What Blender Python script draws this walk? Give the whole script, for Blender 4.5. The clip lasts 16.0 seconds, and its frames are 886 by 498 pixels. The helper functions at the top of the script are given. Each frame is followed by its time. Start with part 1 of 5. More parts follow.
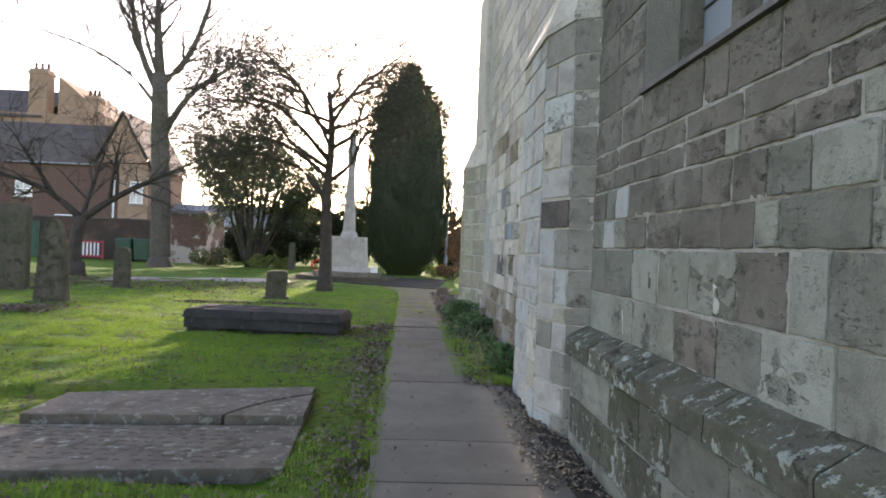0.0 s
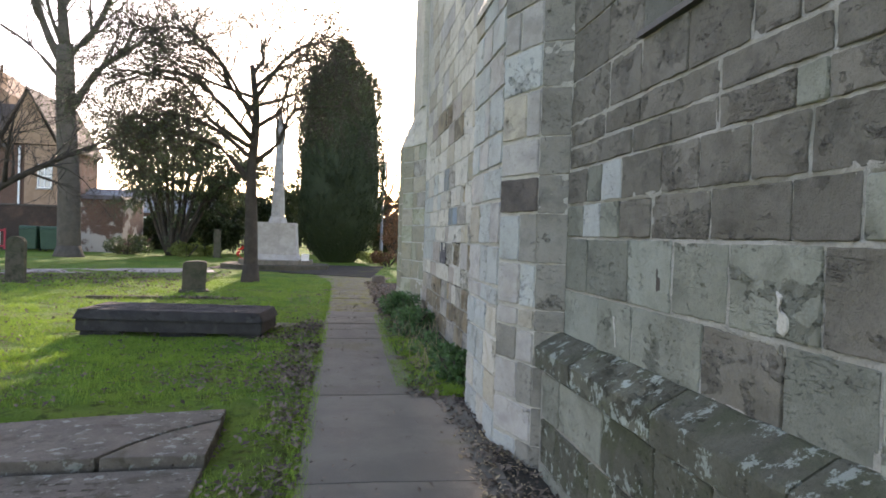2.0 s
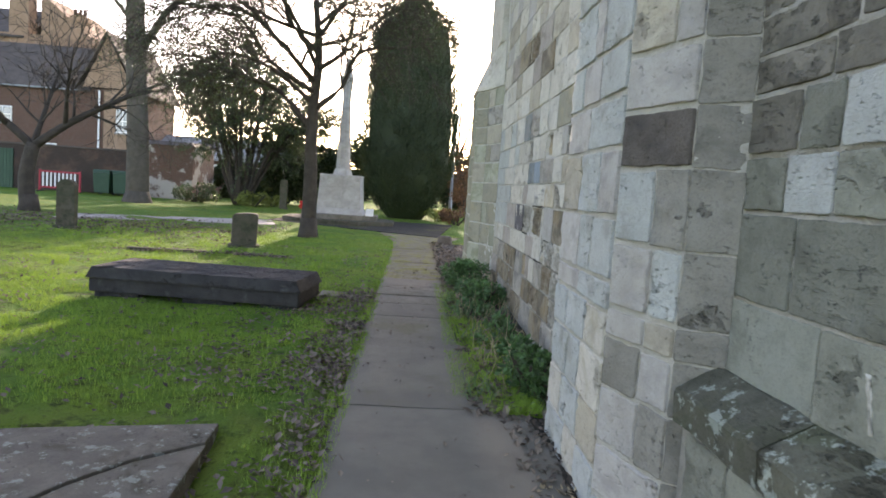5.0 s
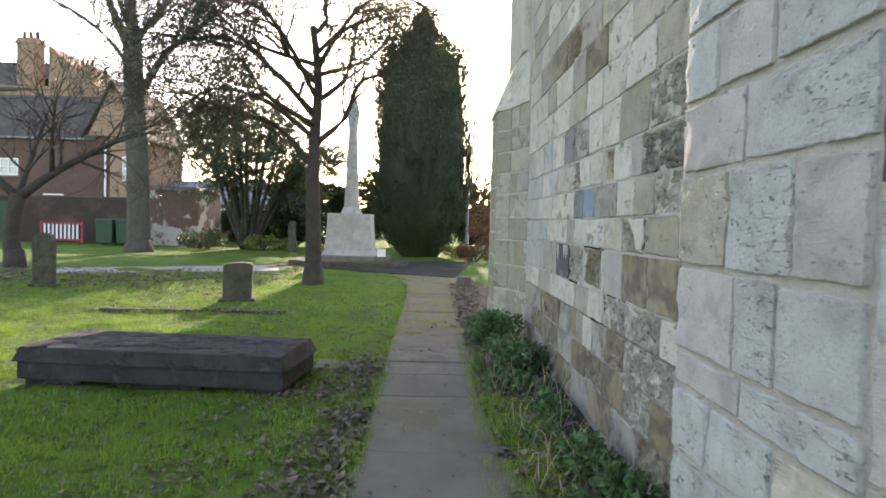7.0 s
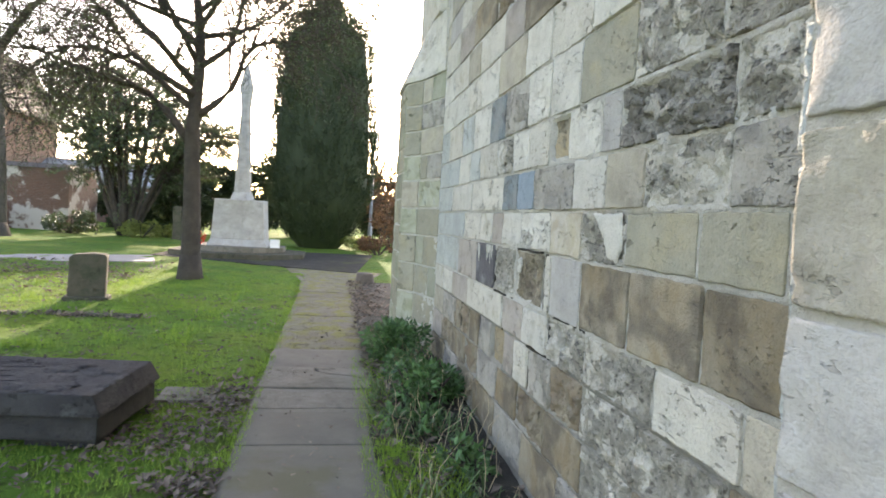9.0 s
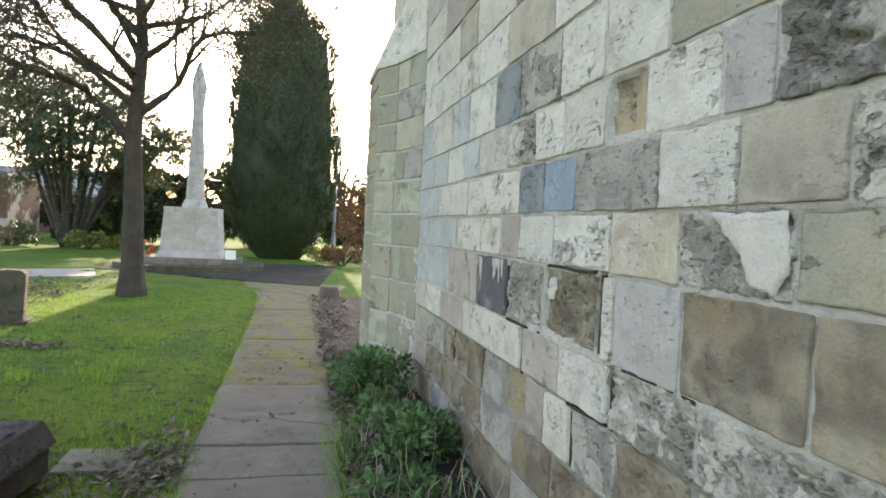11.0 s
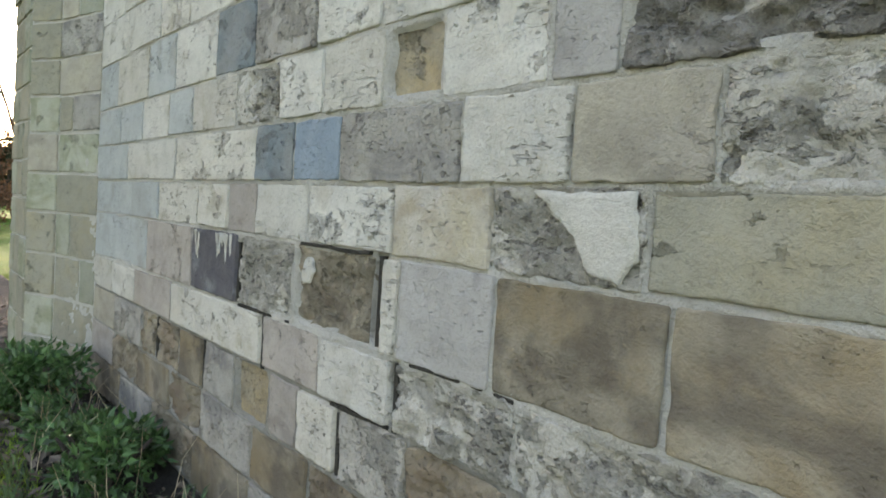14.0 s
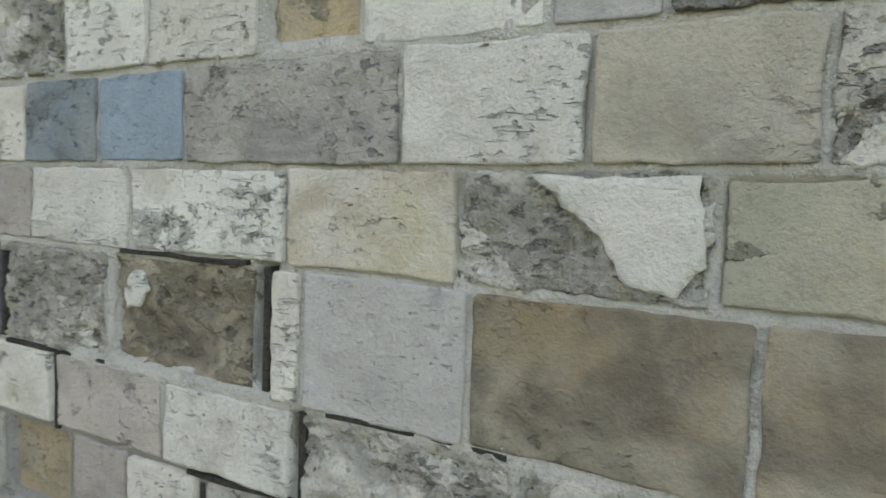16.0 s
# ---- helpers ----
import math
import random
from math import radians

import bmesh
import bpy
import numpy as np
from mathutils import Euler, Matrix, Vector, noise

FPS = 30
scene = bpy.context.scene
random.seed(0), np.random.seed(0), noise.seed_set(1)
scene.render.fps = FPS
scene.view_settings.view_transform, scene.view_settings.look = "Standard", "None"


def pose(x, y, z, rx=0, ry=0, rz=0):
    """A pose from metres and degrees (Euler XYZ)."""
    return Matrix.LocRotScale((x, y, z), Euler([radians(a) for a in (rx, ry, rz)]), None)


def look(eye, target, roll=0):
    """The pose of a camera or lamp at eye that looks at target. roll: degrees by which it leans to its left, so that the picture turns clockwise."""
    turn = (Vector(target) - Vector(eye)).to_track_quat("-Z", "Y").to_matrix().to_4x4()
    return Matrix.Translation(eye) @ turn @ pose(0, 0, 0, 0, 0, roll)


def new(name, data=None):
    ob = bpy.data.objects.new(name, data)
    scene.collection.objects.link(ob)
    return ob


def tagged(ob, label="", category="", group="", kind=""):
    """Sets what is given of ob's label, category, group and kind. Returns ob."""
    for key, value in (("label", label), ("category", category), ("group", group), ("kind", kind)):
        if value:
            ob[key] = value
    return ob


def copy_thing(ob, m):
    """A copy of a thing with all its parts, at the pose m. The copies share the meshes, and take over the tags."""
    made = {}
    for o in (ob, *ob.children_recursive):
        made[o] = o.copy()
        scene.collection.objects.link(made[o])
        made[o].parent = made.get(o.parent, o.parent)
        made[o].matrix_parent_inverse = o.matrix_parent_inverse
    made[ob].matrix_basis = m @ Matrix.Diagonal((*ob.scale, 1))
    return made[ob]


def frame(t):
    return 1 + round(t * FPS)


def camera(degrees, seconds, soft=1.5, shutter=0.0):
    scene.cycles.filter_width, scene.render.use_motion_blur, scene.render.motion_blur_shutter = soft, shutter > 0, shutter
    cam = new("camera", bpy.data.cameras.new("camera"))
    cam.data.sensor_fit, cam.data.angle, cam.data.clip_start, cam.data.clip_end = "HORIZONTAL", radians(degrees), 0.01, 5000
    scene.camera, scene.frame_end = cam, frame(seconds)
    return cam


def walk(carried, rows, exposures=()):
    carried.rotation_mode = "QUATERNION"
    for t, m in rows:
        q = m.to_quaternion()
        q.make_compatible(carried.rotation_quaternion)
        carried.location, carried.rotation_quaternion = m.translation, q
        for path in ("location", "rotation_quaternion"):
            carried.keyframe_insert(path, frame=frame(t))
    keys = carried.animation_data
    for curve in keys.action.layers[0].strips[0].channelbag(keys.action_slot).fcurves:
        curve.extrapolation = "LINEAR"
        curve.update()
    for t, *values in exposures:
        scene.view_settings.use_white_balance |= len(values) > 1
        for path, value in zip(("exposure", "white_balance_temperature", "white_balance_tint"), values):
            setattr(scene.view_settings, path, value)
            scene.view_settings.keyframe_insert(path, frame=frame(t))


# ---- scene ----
cam = camera(67.3, 16.0, soft=1.7, shutter=0.3)
PATH = [
    (0, (0.513, 0.206, 1.381), (0.616, 2.203, 1.384), 2.4),
    (0.5, (0.502, 0.469, 1.387), (0.746, 2.454, 1.404), 1.4),
    (1, (0.443, 0.75, 1.417), (0.85, 2.705, 1.532), 0.8),
    (1.5, (0.439, 1.029, 1.409), (0.867, 2.982, 1.446), 1.1),
    (2, (0.539, 1.323, 1.419), (0.838, 3.3, 1.383), 1.9),
    (2.5, (0.612, 1.508, 1.437), (0.957, 3.477, 1.42), 1.9),
    (3, (0.606, 1.777, 1.44), (0.952, 3.746, 1.381), 1.5),
    (3.5, (0.577, 2.097, 1.447), (0.868, 4.074, 1.366), 1.6),
    (4, (0.649, 2.395, 1.42), (0.763, 4.386, 1.277), 2.5),
    (4.5, (0.754, 2.704, 1.452), (0.766, 4.697, 1.285), 2.9),
    (5, (0.724, 3.009, 1.441), (0.82, 4.999, 1.267), 4.0),
    (5.2, (0.687, 3.138, 1.481), (0.764, 5.132, 1.348), 3.8),
    (7.3, (0.732, 5.005, 1.504), (0.79, 7.003, 1.439), 1.1),
    (7.5, (0.746, 5.175, 1.495), (0.853, 7.171, 1.437), 0.4),
    (8, (0.854, 5.584, 1.505), (0.949, 7.58, 1.413), 4.2),
    (8.5, (0.869, 5.866, 1.494), (1.055, 7.853, 1.358), 4.3),
    (9, (0.856, 6.177, 1.503), (1.187, 8.147, 1.414), 3.2),
    (9.2, (0.875, 6.312, 1.473), (1.244, 8.274, 1.358), 3.1),
    (11.3, (0.877, 7.537, 1.492), (1.348, 9.48, 1.437), 2.7),
    (11.5, (0.899, 7.646, 1.508), (1.451, 9.566, 1.417), 3.4),
    (12, (0.904, 7.79, 1.507), (1.765, 9.593, 1.421), 3.1),
    (12.5, (0.824, 7.844, 1.516), (1.911, 9.515, 1.351), 2.9),
    (13, (0.797, 7.853, 1.505), (2.03, 9.42, 1.356), 4.9),
    (13.5, (0.78, 7.85, 1.491), (2.002, 9.421, 1.305), 4.9),
    (14, (0.768, 7.891, 1.495), (2.056, 9.417, 1.389), 3.7),
    (14.5, (0.805, 8.045, 1.482), (2.137, 9.534, 1.397), 2.3),
    (15, (0.849, 8.283, 1.491), (2.279, 9.679, 1.407), 3.0),
    (15.5, (0.878, 8.44, 1.526), (2.46, 9.657, 1.395), 3.2),
    (16, (0.854, 8.561, 1.51), (2.596, 9.533, 1.371), 2.2),
]
walk(cam, [(t, look(eye, target, roll)) for t, eye, target, roll in PATH], exposures=[(0, 2.22, 7700, 26), (3.5, 2.32, 7700, 26), (5, 2.38, 7700, 24), (7.5, 2.54, 7850, 22), (8.4, 2.78, 7900, 22), (9, 2.86, 7950, 21), (12, 2.68, 8150, 20), (16, 2.56, 8400, 21)])

# ---- light ----
SUN_AZ, SUN_EL = 1.2, 17.0
world = bpy.data.worlds.new("sky")
scene.world = world
world.use_nodes = True
wn = world.node_tree.nodes
sky = wn.new("ShaderNodeTexSky")
sky.sky_type, sky.sun_disc = "NISHITA", False
sky.sun_elevation, sky.sun_rotation = radians(SUN_EL), radians(SUN_AZ)
sky.air_density, sky.dust_density, sky.ozone_density = 0.85, 0.7, 1.0
wn["Background"].inputs["Strength"].default_value = 0.15
world.node_tree.links.new(sky.outputs[0], wn["Background"].inputs["Color"])
sun_way = Vector((math.sin(radians(SUN_AZ)) * math.cos(radians(SUN_EL)), math.cos(radians(SUN_AZ)) * math.cos(radians(SUN_EL)), math.sin(radians(SUN_EL))))
sun = new("sun", bpy.data.lights.new("sun", "SUN"))
sun.data.energy, sun.data.angle, sun.data.color = 2.05, radians(0.6), (1.0, 0.93, 0.82)
sun.matrix_world = look(sun_way * 80, (0, 0, 0))


# ---- materials ----
class Nodes:
    """Short hand for building one node material."""

    def __init__(self, name):
        self.m = bpy.data.materials.new(name)
        self.m.use_nodes = True
        self.t = self.m.node_tree
        self.b = self.t.nodes["Principled BSDF"]
        self.co = self.t.nodes.new("ShaderNodeTexCoord").outputs["Object"]

    def put(self, a, b):
        self.t.links.new(a, b)

    def math(self, op, a, b=0.0, c=0.0, clamp=False):
        n = self.t.nodes.new("ShaderNodeMath")
        n.operation, n.use_clamp = op, clamp
        for i, v in enumerate((a, b, c)):
            if isinstance(v, (int, float)):
                n.inputs[i].default_value = v
            else:
                self.put(v, n.inputs[i])
        return n.outputs[0]

    def rand(self):
        o = self.t.nodes.new("ShaderNodeObjectInfo").outputs["Random"]
        g = self.t.nodes.new("ShaderNodeNewGeometry").outputs["Random Per Island"]
        return self.math("FRACT", self.math("ADD", o, g))

    def shift(self, r, stretch=(1, 1, 1)):
        n = self.t.nodes.new("ShaderNodeVectorMath")
        n.operation = "MULTIPLY_ADD"
        self.put(self.co, n.inputs[0])
        n.inputs[1].default_value = stretch
        if r is not None:
            c = self.t.nodes.new("ShaderNodeCombineXYZ")
            for i in range(3):
                self.put(self.math("MULTIPLY", r, 37.0 + 11 * i), c.inputs[i])
            self.put(c.outputs[0], n.inputs[2])
        return n.outputs[0]

    def noise(self, scale, detail=4.0, rough=0.6, vec=None, warp=0.0):
        n = self.t.nodes.new("ShaderNodeTexNoise")
        n.inputs["Scale"].default_value, n.inputs["Detail"].default_value = scale, detail
        n.inputs["Roughness"].default_value, n.inputs["Distortion"].default_value = rough, warp
        self.put(vec or self.co, n.inputs["Vector"])
        return n.outputs["Fac"]

    def cells(self, scale, vec=None):
        n = self.t.nodes.new("ShaderNodeTexVoronoi")
        n.inputs["Scale"].default_value = scale
        self.put(vec or self.co, n.inputs["Vector"])
        return n.outputs["Distance"]

    def band(self, v, lo, hi):
        n = self.t.nodes.new("ShaderNodeMapRange")
        n.interpolation_type = "SMOOTHSTEP"
        self.put(v, n.inputs[0])
        n.inputs[1].default_value, n.inputs[2].default_value = lo, hi
        return n.outputs[0]

    def mix(self, f, a, b, kind="MIX"):
        n = self.t.nodes.new("ShaderNodeMix")
        n.data_type, n.blend_type = "RGBA", kind
        for i, v in ((0, f), (6, a), (7, b)):
            if isinstance(v, (int, float)):
                n.inputs[i].default_value = v
            elif isinstance(v, tuple):
                n.inputs[i].default_value = (*v, 1)
            else:
                self.put(v, n.inputs[i])
        return n.outputs[2]

    def bright(self, col, r, lo, hi):
        v = self.math("MULTIPLY_ADD", r, hi - lo, lo)
        n = self.t.nodes.new("ShaderNodeVectorMath")
        n.operation = "SCALE"
        self.put(col, n.inputs[0])
        self.put(v, n.inputs["Scale"])
        return n.outputs[0]

    def bump(self, height, strength, dist, under=None):
        n = self.t.nodes.new("ShaderNodeBump")
        n.inputs["Strength"].default_value, n.inputs["Distance"].default_value = strength, dist
        self.put(height, n.inputs["Height"])
        if under is not None:
            self.put(under, n.inputs["Normal"])
        return n.outputs[0]

    def done(self, col, rough=0.9, normal=None, metal=0.0, spec=0.3):
        if isinstance(col, tuple):
            self.b.inputs["Base Color"].default_value = (*col, 1)
        else:
            self.put(col, self.b.inputs["Base Color"])
        self.b.inputs["Roughness"].default_value, self.b.inputs["Metallic"].default_value = rough, metal
        self.b.inputs["Specular IOR Level"].default_value = spec
        if normal is not None:
            self.put(normal, self.b.inputs["Normal"])
        return self.m


def stone_mat(name, a, b, stain, stain_lo=0.56, pit=0.5, grain=0.5, streak=0.0, vary=(0.82, 1.16), lichen=0.0, scale=1.0, erode=0.3):
    """Weathered ashlar: soft clouds and stains on a dressed skin that is lost in sharp-edged patches, with
    shade-darkened pits, bedding lines and lichen.
    """
    n = Nodes(name)
    r = n.rand()
    v = n.shift(r)
    soft, mid, fine = n.noise(3.4 * scale, 4, 0.55, v, 0.4), n.noise(12 * scale, 5, 0.62, v), n.noise(85, 4, 0.7, v)
    col = n.mix(n.band(soft, 0.36, 0.64), a, b)
    blot = n.noise(4.2 * scale, 5, 0.56, n.shift(r, (1, 0.8, 1.15)), 0.5)
    col = n.mix(n.math("MULTIPLY", n.band(blot, stain_lo - 0.06, stain_lo + 0.12), 0.85), col, stain)
    patina = n.noise(7.5 * scale, 6, 0.7, n.shift(r, (1, 0.9, 1.3)), 0.2)
    col = n.mix(n.math("MULTIPLY", n.band(patina, 0.48, 0.66), 0.25 + 0.3 * grain), col, tuple(c * q for c, q in zip(b, (0.68, 0.67, 0.65))))
    col = n.mix(n.math("MULTIPLY", n.band(patina, 0.46, 0.34), 0.30), col, tuple(min(1, c * 1.18) for c in a))
    # where the skin is gone; each stone has lost more or less of it
    raw = n.math("ADD", n.noise(5.2 * scale, 6, 0.66, n.shift(r, (1, 0.85, 1.2)), 0.3), n.math("MULTIPLY_ADD", r, 0.16, -0.08))
    gone = 0.68 - 0.27 * erode
    lost = n.band(raw, gone, gone + 0.03)
    raw_col = n.mix(n.band(mid, 0.40, 0.62), tuple(c * q for c, q in zip(b, (0.62, 0.61, 0.58))), tuple(min(1, c * 0.98) for c in b))
    col = n.mix(n.math("MULTIPLY", lost, 0.62), col, raw_col)
    bed = n.noise(24, 4, 0.55, n.shift(r, (0.6, 0.26, 2.4)))
    worn = n.band(n.noise(3.6 * scale, 4, 0.6, v), 0.44, 0.60)
    lines = n.math("MULTIPLY", n.band(bed, 0.59, 0.68), worn)
    if streak:
        col = n.mix(n.math("MULTIPLY", lines, min(0.55, 0.6 * streak)), col, tuple(c * 0.6 for c in b))
    col = n.mix(n.math("MULTIPLY", n.band(mid, 0.52, 0.70), 0.12 + 0.2 * grain), col, tuple(min(1, c * 1.25) for c in b))
    col = n.mix(n.math("MULTIPLY", n.band(fine, 0.49, 0.66), 0.2 + 0.32 * grain), col, tuple(c * 0.58 for c in b))
    # pits: their inner shade goes into the colour as well as the bump
    hole = n.band(n.noise(30, 4, 0.58, n.shift(r, (1, 0.7, 1.4))), 0.57, 0.63)
    hole = n.math("MULTIPLY", hole, n.math("MULTIPLY_ADD", lost, 0.85, n.math("MULTIPLY", worn, 0.3 * pit)))
    col = n.mix(n.math("MULTIPLY", hole, 0.65), col, tuple(c * 0.36 for c in b))
    if lichen:
        col = n.mix(n.math("MULTIPLY", n.band(n.noise(9, 5, 0.72, v), 0.60 - 0.075 * lichen, 0.65 - 0.08 * lichen), lichen), col, (0.40, 0.45, 0.39))
    # finer pits, also coloured dark for the shade inside them
    speck = n.math("MULTIPLY", n.band(n.noise(44, 3, 0.5, n.shift(r, (1, 0.6, 1.2))), 0.63, 0.66), n.math("MULTIPLY_ADD", worn, 0.95, 0.03))
    col = n.mix(n.math("MULTIPLY", speck, min(0.75, 0.15 + 0.75 * pit)), col, tuple(c * 0.3 for c in b))
    soil = n.band(n.noise(1.1, 6, 0.68, n.shift(None, (1, 0.75, 0.55)), 0.5), 0.50, 0.70)
    col = n.mix(n.math("MULTIPLY", soil, 0.28), col, tuple(c * q for c, q in zip(b, (0.58, 0.53, 0.45))))
    col = n.bright(col, r, *vary)
    h = n.math("MULTIPLY", n.math("ADD", n.math("MULTIPLY", mid, 0.9), n.math("MULTIPLY", fine, 0.5)), n.math("MULTIPLY_ADD", lost, 0.75, 0.25 + 0.25 * grain))
    h = n.math("ADD", h, n.math("MULTIPLY", lost, -0.35))
    h = n.math("ADD", h, n.math("MULTIPLY", hole, -0.7))
    h = n.math("ADD", h, n.math("MULTIPLY", lines, -0.3 * streak))
    return n.done(col, 0.93, n.bump(n.math("MULTIPLY_ADD", speck, -0.7 * min(1.0, 0.2 + pit), h), 1.0, 0.04), spec=0.2)


M = {
    "cream": stone_mat("cream_limestone", (0.545, 0.515, 0.43), (0.50, 0.465, 0.385), (0.40, 0.36, 0.27), 0.58, 0.7, 0.4, 0.6, vary=(0.86, 1.06), erode=0.2),
    "white": stone_mat("pale_limestone", (0.57, 0.545, 0.465), (0.53, 0.505, 0.43), (0.42, 0.385, 0.31), 0.59, 0.6, 0.4, 0.5, vary=(0.88, 1.02), erode=0.14),
    "tan": stone_mat("tan_sandstone", (0.41, 0.37, 0.28), (0.37, 0.335, 0.265), (0.26, 0.235, 0.185), 0.55, 0.3, 0.35, erode=0.08),
    "grey": stone_mat("grey_sandstone", (0.41, 0.39, 0.35), (0.37, 0.35, 0.31), (0.28, 0.265, 0.24), 0.56, 0.2, 0.2, vary=(0.88, 1.08), erode=-0.1),
    "mottle": stone_mat("mottled_grey_stone", (0.33, 0.305, 0.26), (0.37, 0.345, 0.29), (0.19, 0.18, 0.165), 0.53, 0.8, 0.8, 0.3, vary=(0.9, 1.1), erode=0.4),
    "brown": stone_mat("brown_stained_sandstone", (0.25, 0.19, 0.11), (0.315, 0.275, 0.20), (0.12, 0.10, 0.075), 0.48, 0.4, 0.5, vary=(0.82, 1.02), scale=0.9, erode=-0.3),
    "rust": stone_mat("rusty_brown_stone", (0.20, 0.15, 0.10), (0.29, 0.25, 0.18), (0.10, 0.08, 0.06), 0.55, 0.6, 0.8, erode=0.4),
    "blue": stone_mat("blue_grey_stone", (0.205, 0.258, 0.29), (0.245, 0.298, 0.328), (0.2, 0.22, 0.235), 0.60, 0.3, 0.5, vary=(0.95, 1.05), erode=0.1),
    "slate": stone_mat("slate_blue_stone", (0.165, 0.20, 0.205), (0.24, 0.25, 0.235), (0.12, 0.12, 0.12), 0.56, 0.6, 0.8, vary=(0.95, 1.05)),
    "taupe": stone_mat("taupe_sandstone", (0.37, 0.325, 0.27), (0.34, 0.30, 0.255), (0.25, 0.22, 0.185), 0.56, 0.3, 0.4, vary=(0.88, 1.1), erode=0.15),
    "dark": stone_mat("dark_weathered_stone", (0.11, 0.105, 0.11), (0.17, 0.16, 0.16), (0.30, 0.30, 0.29), 0.6, 0.6, 0.8),
    "eroded": stone_mat("deeply_eroded_stone", (0.38, 0.355, 0.30), (0.29, 0.27, 0.23), (0.15, 0.14, 0.12), 0.54, 1.0, 1.2, 0.9, vary=(0.9, 1.1), scale=1.5, erode=0.9),
    "honey": stone_mat("honey_limestone", (0.47, 0.41, 0.28), (0.54, 0.50, 0.42), (0.38, 0.32, 0.22), 0.54, 0.6, 0.5, 0.3, erode=0.3),
    "pale": stone_mat("pale_blue_stone", (0.435, 0.45, 0.415), (0.395, 0.41, 0.375), (0.31, 0.31, 0.265), 0.58, 0.6, 0.4, 0.3, vary=(0.88, 1.05), erode=0.15),
    "rough": stone_mat("eroded_limestone", (0.52, 0.49, 0.41), (0.42, 0.39, 0.325), (0.25, 0.235, 0.195), 0.56, 1.0, 0.9, 0.2, vary=(0.9, 1.08), scale=1.3, erode=0.8),
    "ochre": stone_mat("ochre_limestone", (0.37, 0.285, 0.165), (0.33, 0.29, 0.215), (0.22, 0.19, 0.14), 0.58, 0.6, 0.8),
    "drab": stone_mat("dark_brown_ashlar", (0.165, 0.152, 0.12), (0.195, 0.18, 0.147), (0.095, 0.09, 0.072), 0.56, 0.6, 0.8, 0.6, vary=(0.78, 1.2), erode=0.42),
    "olive": stone_mat("grey_green_ashlar", (0.245, 0.25, 0.20), (0.21, 0.215, 0.17), (0.135, 0.137, 0.107), 0.56, 0.6, 0.6, 0.4, vary=(0.68, 1.25), lichen=0.06, erode=0.22),
    "sallow": stone_mat("sallow_sandstone", (0.31, 0.285, 0.21), (0.28, 0.265, 0.20), (0.33, 0.29, 0.19), 0.57, 0.3, 0.4, vary=(0.92, 1.08), erode=0.12),
    "sage": stone_mat("sage_grey_ashlar", (0.285, 0.295, 0.245), (0.255, 0.265, 0.215), (0.19, 0.195, 0.155), 0.57, 0.4, 0.5, vary=(0.9, 1.1), erode=0.1),
    "cement": stone_mat("grey_cement_render", (0.265, 0.25, 0.21), (0.235, 0.222, 0.185), (0.165, 0.157, 0.13), 0.56, 0.4, 0.5, vary=(0.95, 1.05), erode=0.05),
    "moss": stone_mat("green_stained_limestone", (0.29, 0.295, 0.21), (0.34, 0.335, 0.255), (0.19, 0.20, 0.12), 0.56, 0.4, 0.4, erode=0.1),
    "sooty": stone_mat("soot_dark_stone", (0.10, 0.088, 0.075), (0.14, 0.12, 0.10), (0.07, 0.06, 0.055), 0.58, 0.5, 1.0),
    "plinth": stone_mat("lichened_plinth_stone", (0.125, 0.125, 0.092), (0.10, 0.10, 0.072), (0.08, 0.09, 0.05), 0.52, 0.5, 0.8, lichen=0.62, erode=0.4),
    "memorial": stone_mat("memorial_limestone", (0.43, 0.41, 0.375), (0.36, 0.345, 0.315), (0.22, 0.215, 0.19), 0.62, 0.2, 0.2, vary=(0.97, 1.03), erode=-0.1),
    "tomb": stone_mat("dark_tomb_stone", (0.038, 0.037, 0.038), (0.055, 0.054, 0.053), (0.10, 0.10, 0.095), 0.62, 0.6, 0.9, vary=(0.97, 1.03)),
    "grave": stone_mat("mossy_headstone", (0.105, 0.09, 0.066), (0.08, 0.078, 0.052), (0.055, 0.06, 0.035), 0.54, 0.5, 0.8, vary=(0.9, 1.1)),
    "ledger": stone_mat("ledger_slab_stone", (0.135, 0.118, 0.094), (0.17, 0.148, 0.118), (0.08, 0.075, 0.05), 0.55, 0.5, 0.8, lichen=0.42, vary=(0.97, 1.03)),
    "flag": stone_mat("path_flagstone", (0.17, 0.153, 0.122), (0.205, 0.185, 0.15), (0.12, 0.115, 0.085), 0.55, 0.5, 0.7, vary=(0.88, 1.12)),
    "mossy_flag": stone_mat("mossy_flagstone", (0.165, 0.148, 0.115), (0.155, 0.145, 0.095), (0.17, 0.165, 0.025), 0.50, 0.4, 0.8, vary=(0.9, 1.1)),
}


def mortar_mat(name="lime_mortar", k=1.0):
    n = Nodes(name)
    a, f = n.noise(5, 5, 0.7), n.noise(90, 4, 0.7)
    col = n.mix(n.band(a, 0.35, 0.7), tuple(c * k for c in (0.50, 0.475, 0.405)), tuple(c * k for c in (0.40, 0.38, 0.32)))
    col = n.mix(n.math("MULTIPLY", n.band(f, 0.52, 0.72), 0.45), col, tuple(c * k for c in (0.24, 0.225, 0.19)))
    return n.done(col, 0.95, n.bump(n.math("ADD", f, n.math("MULTIPLY", n.noise(18), 1.5)), 1.0, 0.016), spec=0.15)


